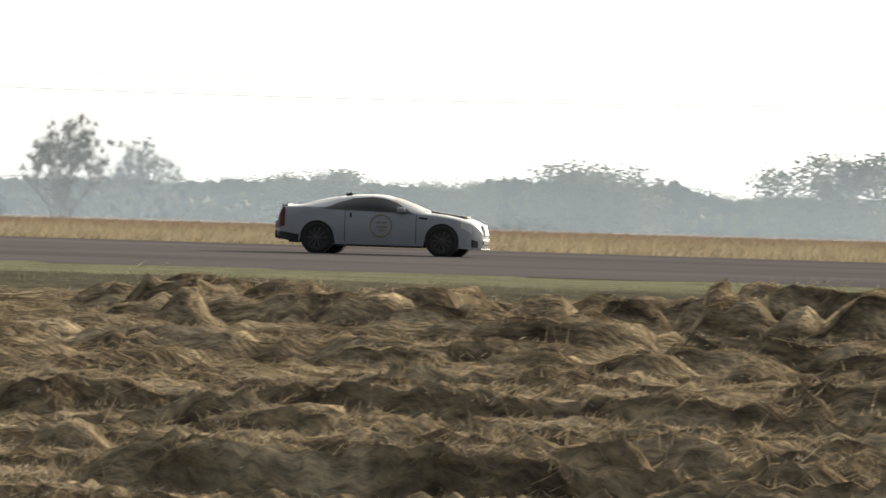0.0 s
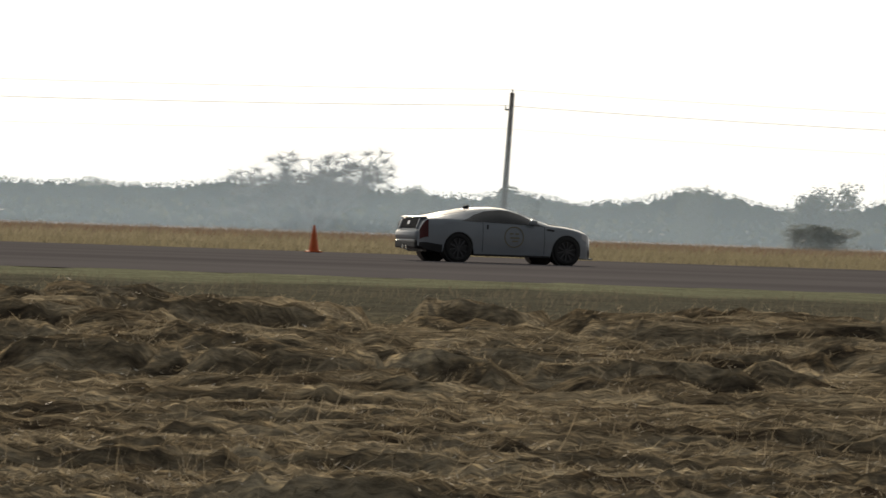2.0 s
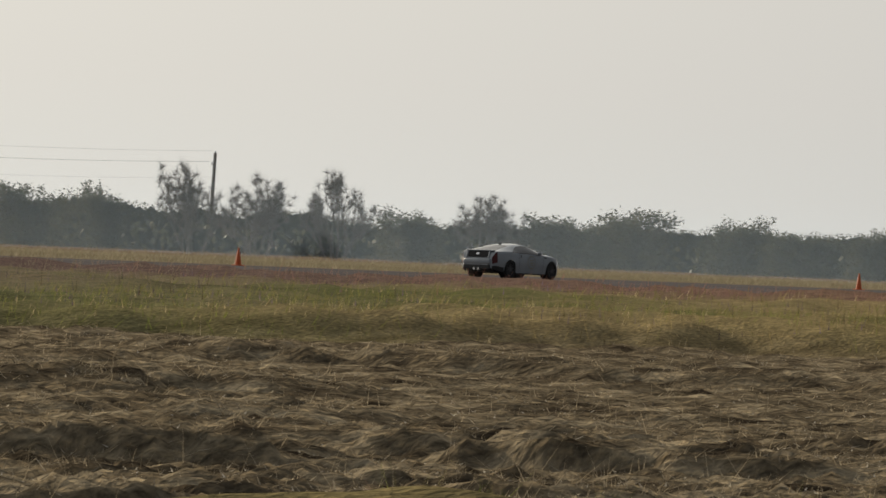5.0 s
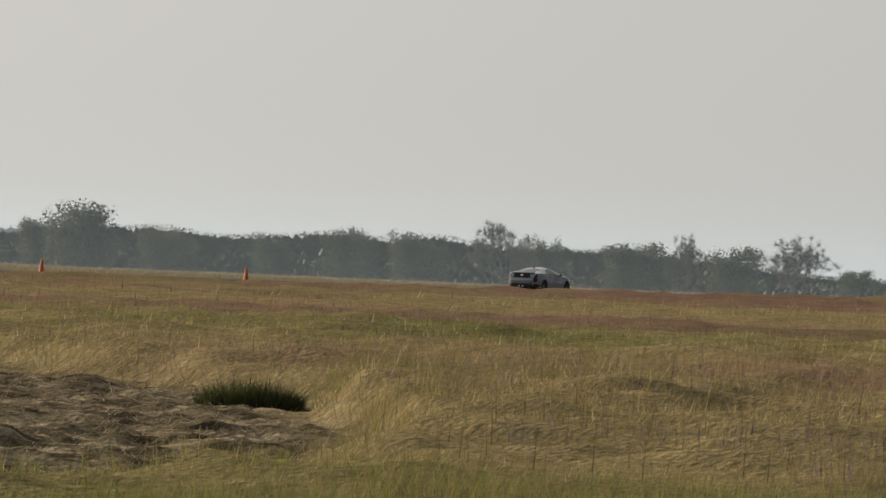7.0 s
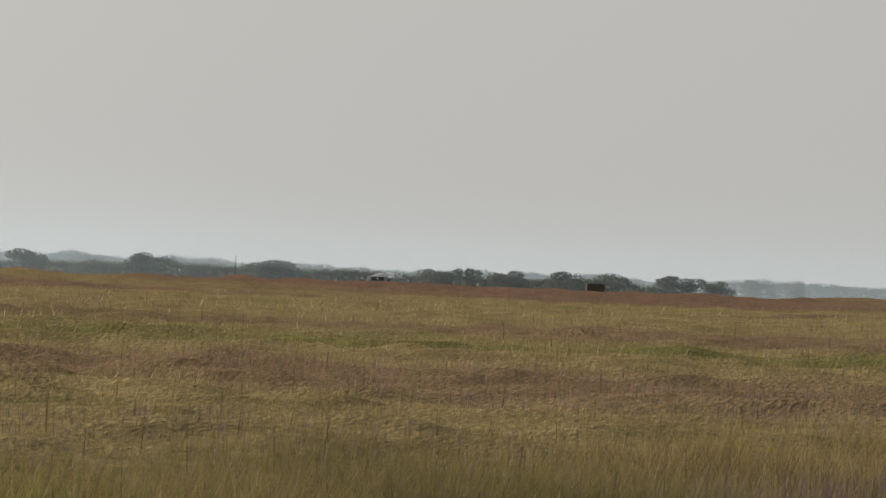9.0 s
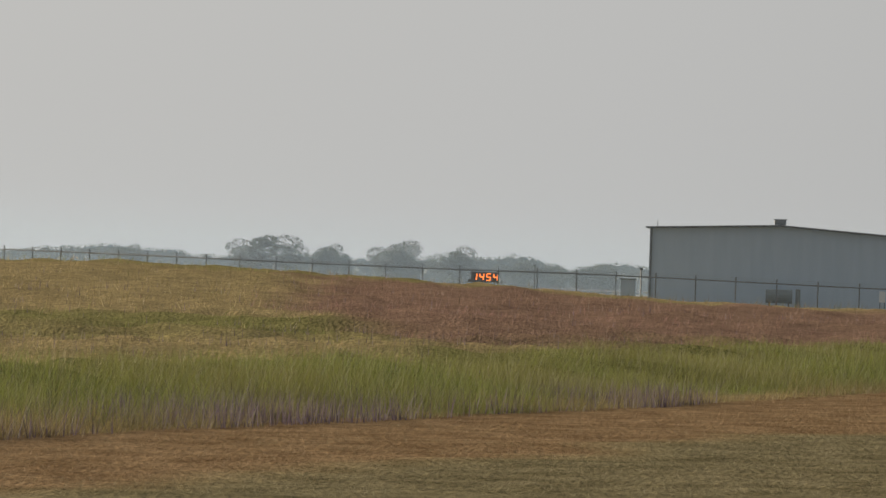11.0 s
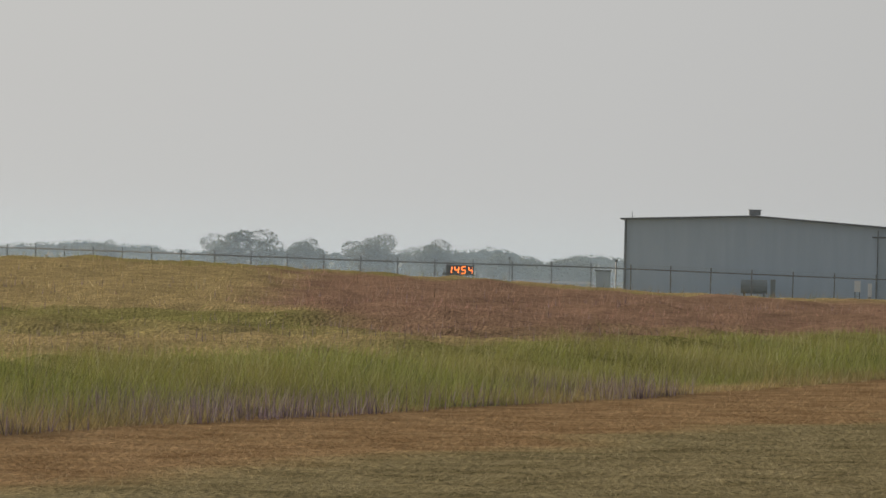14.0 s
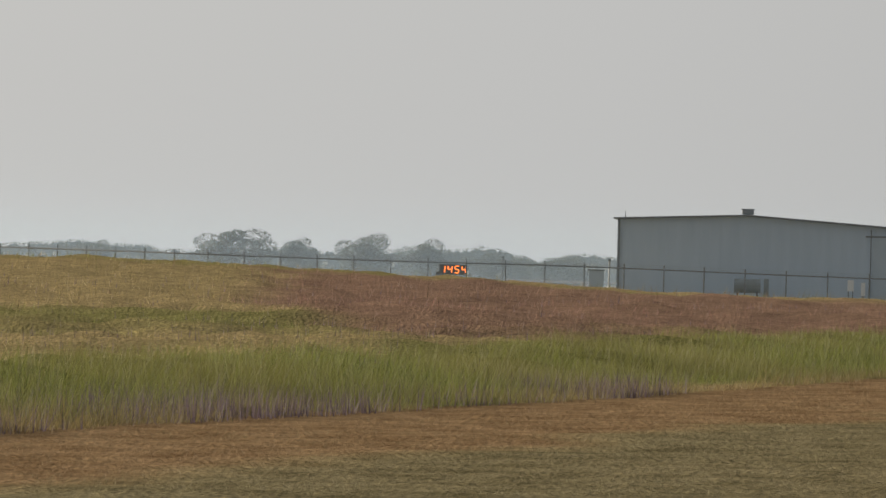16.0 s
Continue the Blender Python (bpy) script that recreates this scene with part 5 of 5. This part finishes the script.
def build_trailer():
    p = polar(69.34, 700)
    z = float(base_height(p.x, p.y))
    t = thing("flat_trailer", pose(p.x, p.y, z, 0, 0, -70), "rusty low flatbed trailer parked beyond the runway", "trailer")
    part("bed", box(bmesh.new(), (2.6, 1.5, 0.30), (0, 0, 0.47), None, 0.02), RUST, t)
    part("headboard", box(bmesh.new(), (0.08, 1.5, 0.2), (1.25, 0, 0.70), None, 0.01), RUST, t)
    part("drawbar", box(bmesh.new(), (0.9, 0.10, 0.10), (-1.7, 0, 0.42), None, 0.01), RUST, t)
    for sx in (-0.4, 0.4):
        for sy in (-0.62, 0.62):
            part("wheel", rod(bmesh.new(), (sx, sy - 0.09, 0.22), (sx, sy + 0.09, 0.22), 0.22, 0.22, 16), RUBBER, t)
    p = polar(70.4, 700)
    z = float(base_height(p.x, p.y))
    t = thing("storage_crate", pose(p.x, p.y, z, 0, 0, -68), "weathered dark brown storage crate beyond the runway", "crate")
    part("body", box(bmesh.new(), (1.45, 1.1, 0.95), (0, 0, 0.55), None, 0.02), WOOD, t)
    part("lid", box(bmesh.new(), (1.52, 1.16, 0.06), (0, 0, 1.06), None, 0.015), CASE_DARK, t)
    for s in (-0.5, 0.5):
        part("skid", box(bmesh.new(), (0.12, 1.1, 0.10), (s, 0, 0.04), None, 0.01), WOOD, t)


build_trailer()


# ---- fence, far display and hangar ----
def dip(b, r):
    p = polar(b, r)
    return float(base_height(p.x, p.y))


FENCE = [(73.98, 900), (74.6, 780), (75.4, 690), (76.0, 630), (77.5, 612), (79.2, 600), (81.0, 590), (83.2, 580)]


def build_fence():
    line = [polar(b, r) for b, r in FENCE]
    fence = thing("chain_link_fence", pose(0, 0, 0), "tall chain-link fence of galvanised posts and top rail", "fence")
    posts, left = [], 0.0
    for a, b in zip(line, line[1:]):
        d = (b - a).length
        u = left
        while u < d:
            q = a + (b - a) * (u / d)
            posts.append((q, (b - a).normalized()))
            u += 3.1 if d < 60 else 12.4
        left = u - d
    shaft = bmesh.new()
    rod(shaft, (0, 0, -0.4), (0, 0, 2.55), 0.045, 0.045, 8)
    first = None
    tops = []
    for q, d in posts:
        z = float(base_height(q.x, q.y)) + 0.0
        if first is None:
            o = part("post", shaft, STEEL, fence)
            first = o.data
        else:
            o = new("post", first)
            o.parent = fence
        o.location = (q.x, q.y, z)
        tops.append(Vector((q.x, q.y, z + 2.25)))
    for lo, rad, name in ((0.0, 0.05, "top_rail"), (-1.9, 0.02, "tension_wire")):
        bm = bmesh.new()
        for a, b in zip(tops, tops[1:]):
            rod(bm, a + Vector((0, 0, lo)), b + Vector((0, 0, lo)), rad, rad, 6, False)
        part(name, bm, STEEL, fence)
    # barbed strands above the rail
    bm = bmesh.new()
    for a, b in zip(tops, tops[1:]):
        for k in (0.14, 0.27):
            rod(bm, a + Vector((0, 0, k)), b + Vector((0, 0, k)), 0.006, 0.006, 3, False)
    part("barbed_wire", bm, STEEL, fence)
    p = polar(73.98, 901)
    m = thing("corner_mast", pose(p.x, p.y, dip(73.98, 901)), "slim dark mast at the fence corner", "mast")
    part("shaft", rod(bmesh.new(), (0, 0, -0.3), (0, 0, 3.3), 0.06, 0.05, 10), STEEL, m)
    part("cap", rod(bmesh.new(), (0, 0, 3.3), (0, 0, 3.36), 0.08, 0.07, 10), STEEL, m)


build_fence()
p = polar(79.29, 876)
build_display(pose(p.x, p.y, 1.25 - 0.55 - 1.6, 0, 0, -79.3), "1454", 1.6, "far speed display with glowing amber digits")

METAL_WALL = surface("ribbed_steel_wall", (0.40, 0.50, 0.62), (0.46, 0.56, 0.68), 0.7, 0.6, 0.0, stretch=(3, 3, 0.3), bump=0)
ROOF_METAL = surface("steel_roof", (0.10, 0.11, 0.12), (0.17, 0.18, 0.19), 0.7, 0.5, 0.3, bump=0)
DOOR_GREEN = surface("faded_green_paint", (0.10, 0.115, 0.115), (0.15, 0.165, 0.165), 2.0, 0.6, bump=0)
DOOR_METAL = surface("pale_steel_door", (0.34, 0.42, 0.50), (0.42, 0.50, 0.58), 1.0, 0.5, 0.1, bump=0)


def build_hangar():
    """A low-pitched steel hangar, its gable wall towards the field; its own x runs along the gable, y into the building."""
    p = polar(80.38, 620)
    z = dip(80.6, 600) - 0.1
    h = thing("steel_hangar", pose(p.x, p.y, z, 0, 0, -81.6), "large blue-grey ribbed steel hangar with a low gable roof", "building")
    W, D, eave, ridge, mid = 24.0, 30.0, 5.95, 6.36, 9.3
    top = lambda x: eave + (ridge - eave) * (x / mid if x < mid else 1 - (x - mid) / (W - mid) * 2.3)
    bm = bmesh.new()
    rib, x, pts = 0.9, 0.0, []
    while x < W - 0.01:
        pts += [(x, 0.0), (x + 0.62, 0.0), (x + 0.68, -0.005), (x + 0.84, -0.005)]
        x += rib
    pts.append((W, 0.0))
    rows = [[bm.verts.new((x, y, zz)) for x, y in pts] for zz in (0, 3)]
    rows.append([bm.verts.new((x, y, top(x))) for x, y in pts])
    for a, b in zip(rows, rows[1:]):
        for k in range(len(pts) - 1):
            bm.faces.new((a[k], a[k + 1], b[k + 1], b[k]))
    part("gable_wall", bm, METAL_WALL, h, "ribbed blue-grey steel wall")
    for x in (0.0, W):
        part("side_wall", box(bmesh.new(), (0.2, D, top(x)), (x + (0.1 if x == 0 else -0.1), D / 2 + 0.02, top(x) / 2)), METAL_WALL, h)
    part("back_wall", box(bmesh.new(), (W - 0.5, 0.2, eave - 0.4), (W / 2, D, (eave - 0.4) / 2)), METAL_WALL, h)
    bm = bmesh.new()
    for x0, x1 in ((-0.35, mid), (mid, W + 0.3)):
        vs = []
        for y in (-0.35, D + 0.3):
            for x in (x0, x1):
                zz = top(min(max(x, 0), W)) + 0.02
                vs.append([bm.verts.new((x, y, zz)), bm.verts.new((x, y, zz + 0.10))])
        a, b, c, d = vs
        for f in ((a[1], b[1], d[1], c[1]), (a[0], c[0], d[0], b[0]), (a[0], b[0], b[1], a[1]), (c[0], c[1], d[1], d[0]), (a[0], a[1], c[1], c[0]), (b[0], d[0], d[1], b[1])):
            bm.faces.new(f)
    part("roof", bm, ROOF_METAL, h, "grey low-pitched steel roof")
    vent = part("ridge_vent", box(bmesh.new(), (0.85, 1.6, 0.36), (mid, 2.0, ridge + 0.32), None, 0.06), GALV, h, "pale ridge ventilator")
    part("vent_hood", box(bmesh.new(), (1.0, 1.7, 0.06), (mid, 2.0, ridge + 0.52), None, 0.02), GALV, vent)
    part("roof_spike", rod(bmesh.new(), (0.5, 0.1, eave), (0.5, 0.1, eave + 0.6), 0.03, 0.02, 6), STEEL, h)
    part("corner_trim", box(bmesh.new(), (0.18, 0.08, eave), (0.06, -0.09, eave / 2)), ROOF_METAL, h)
    for x in (18.2,):
        part("downpipe", box(bmesh.new(), (0.07, 0.08, 5.6), (x, -0.10, 2.8)), ROOF_METAL, h)
    door = part("sliding_door", box(bmesh.new(), (4.2, 0.08, 5.0), (20.4, -0.10, 2.55)), DOOR_METAL, h, "pale steel sliding door")
    part("door_rail", box(bmesh.new(), (5.2, 0.1, 0.12), (20.4, -0.12, 5.1)), ROOF_METAL, door)
    # things before the wall
    M = h.matrix_basis

    def place(x, y):
        v = M @ Vector((x, y, 0))
        return pose(v.x, v.y, v.z, 0, 0, -81.6)
    g = thing("dark_tank", place(9.4, -2.2), "dark green fuel tank on a frame before the hangar", "tank")
    bm = rod(bmesh.new(), (-0.95, 0, 1.35), (0.95, 0, 1.35), 0.5, 0.5, 18)
    part("drum", bm, DOOR_GREEN, g)
    for s in (-0.7, 0.7):
        part("saddle", box(bmesh.new(), (0.12, 0.9, 0.95), (s, 0, 0.47), None, 0.01), STEEL, g)
    part("pump", box(bmesh.new(), (0.35, 0.4, 1.9), (1.35, 0, 0.95), None, 0.03), DOOR_GREEN, g)
    g = thing("white_sign_post", place(16.8, -1.5), "white notice board on two posts before the hangar", "sign")
    part("panel", box(bmesh.new(), (0.45, 0.04, 0.8), (0, 0, 1.55), None, 0.01), WHITE_BAND, g)
    for s in (-0.16, 0.16):
        part("post", box(bmesh.new(), (0.05, 0.05, 1.9), (s, 0.05, 0.95)), STEEL, g)
    g = thing("white_box", place(17.7, -1.2), "white utility box on the hangar apron", "utility box")
    part("body", box(bmesh.new(), (0.3, 0.35, 0.95), (0, 0, 1.30), None, 0.02), WHITE_BAND, g)
    part("pedestal", box(bmesh.new(), (0.2, 0.2, 0.85), (0, 0, 0.42), None, 0.01), GALV, g)
    g = thing("gate_post", place(-0.55, -1.0), "pale gate post with a dark lamp head", "post")
    part("shaft", rod(bmesh.new(), (0, 0, 0), (0, 0, 2.9), 0.06, 0.06, 10), GALV, g)
    part("lamp_head", box(bmesh.new(), (0.26, 0.26, 0.14), (0, 0, 2.97), None, 0.02), STEEL, g)
    g = thing("shed_cabinet", place(-1.5, 1.0), "small grey metal cabinet beside the hangar", "cabinet")
    part("body", box(bmesh.new(), (1.1, 0.9, 2.2), (0, 0, 1.1), None, 0.02), DOOR_METAL, g)
    part("roof", box(bmesh.new(), (1.25, 1.05, 0.08), (0, 0, 2.24), None, 0.01), ROOF_METAL, g)


build_hangar()


def build_lamp(b, r, tall):
    p = polar(b, r)
    s = thing("yard_light", pose(p.x, p.y, dip(b, r)), "slim yard light post beyond the fence", "lamp post")
    part("shaft", rod(bmesh.new(), (0, 0, 0), (0, 0, tall), 0.035, 0.03, 8), STEEL, s)
    part("head", box(bmesh.new(), (0.26, 0.16, 0.12), (0, 0, tall + 0.05), None, 0.02), CASE_DARK, s)


build_lamp(79.62, 640, 2.75)


# seconds, and how far the car has come: it gathers speed from 61 to 71 metres a second, then brakes
RUN = [(0.0, -43.70), (0.5, -13.46), (1.0, 17.03), (1.5, 47.54), (2.0, 78.44), (3.0, 142.0), (3.5, 174.36), (4.0, 207.1), (5.0, 272.7), (5.8, 327.3), (6.0, 341.1), (6.5, 376.1),
       (7.0, 411.2), (8.5, 518.0), (9.5, 588.0), (10.5, 650.0), (12.0, 705.0), (14.0, 738.0), (16.0, 748.0)]


def car_place(x):
    """Along the runway, two degrees off the field's edge."""
    y = 192.8 + x * math.tan(radians(2.0))
    return pose(x, y, float(base_height(min(x, 300), y)) + 0.008, 0, 0, 2.0)


def motions():
    walk(CAR, [(t, car_place(x)) for t, x in RUN])
    for w in WHEELS:
        at = w.location.copy()
        walk(w, [(k / 10, pose(at.x, at.y, at.z, 0, -60 * k, 0)) for k in range(161)])


motions()
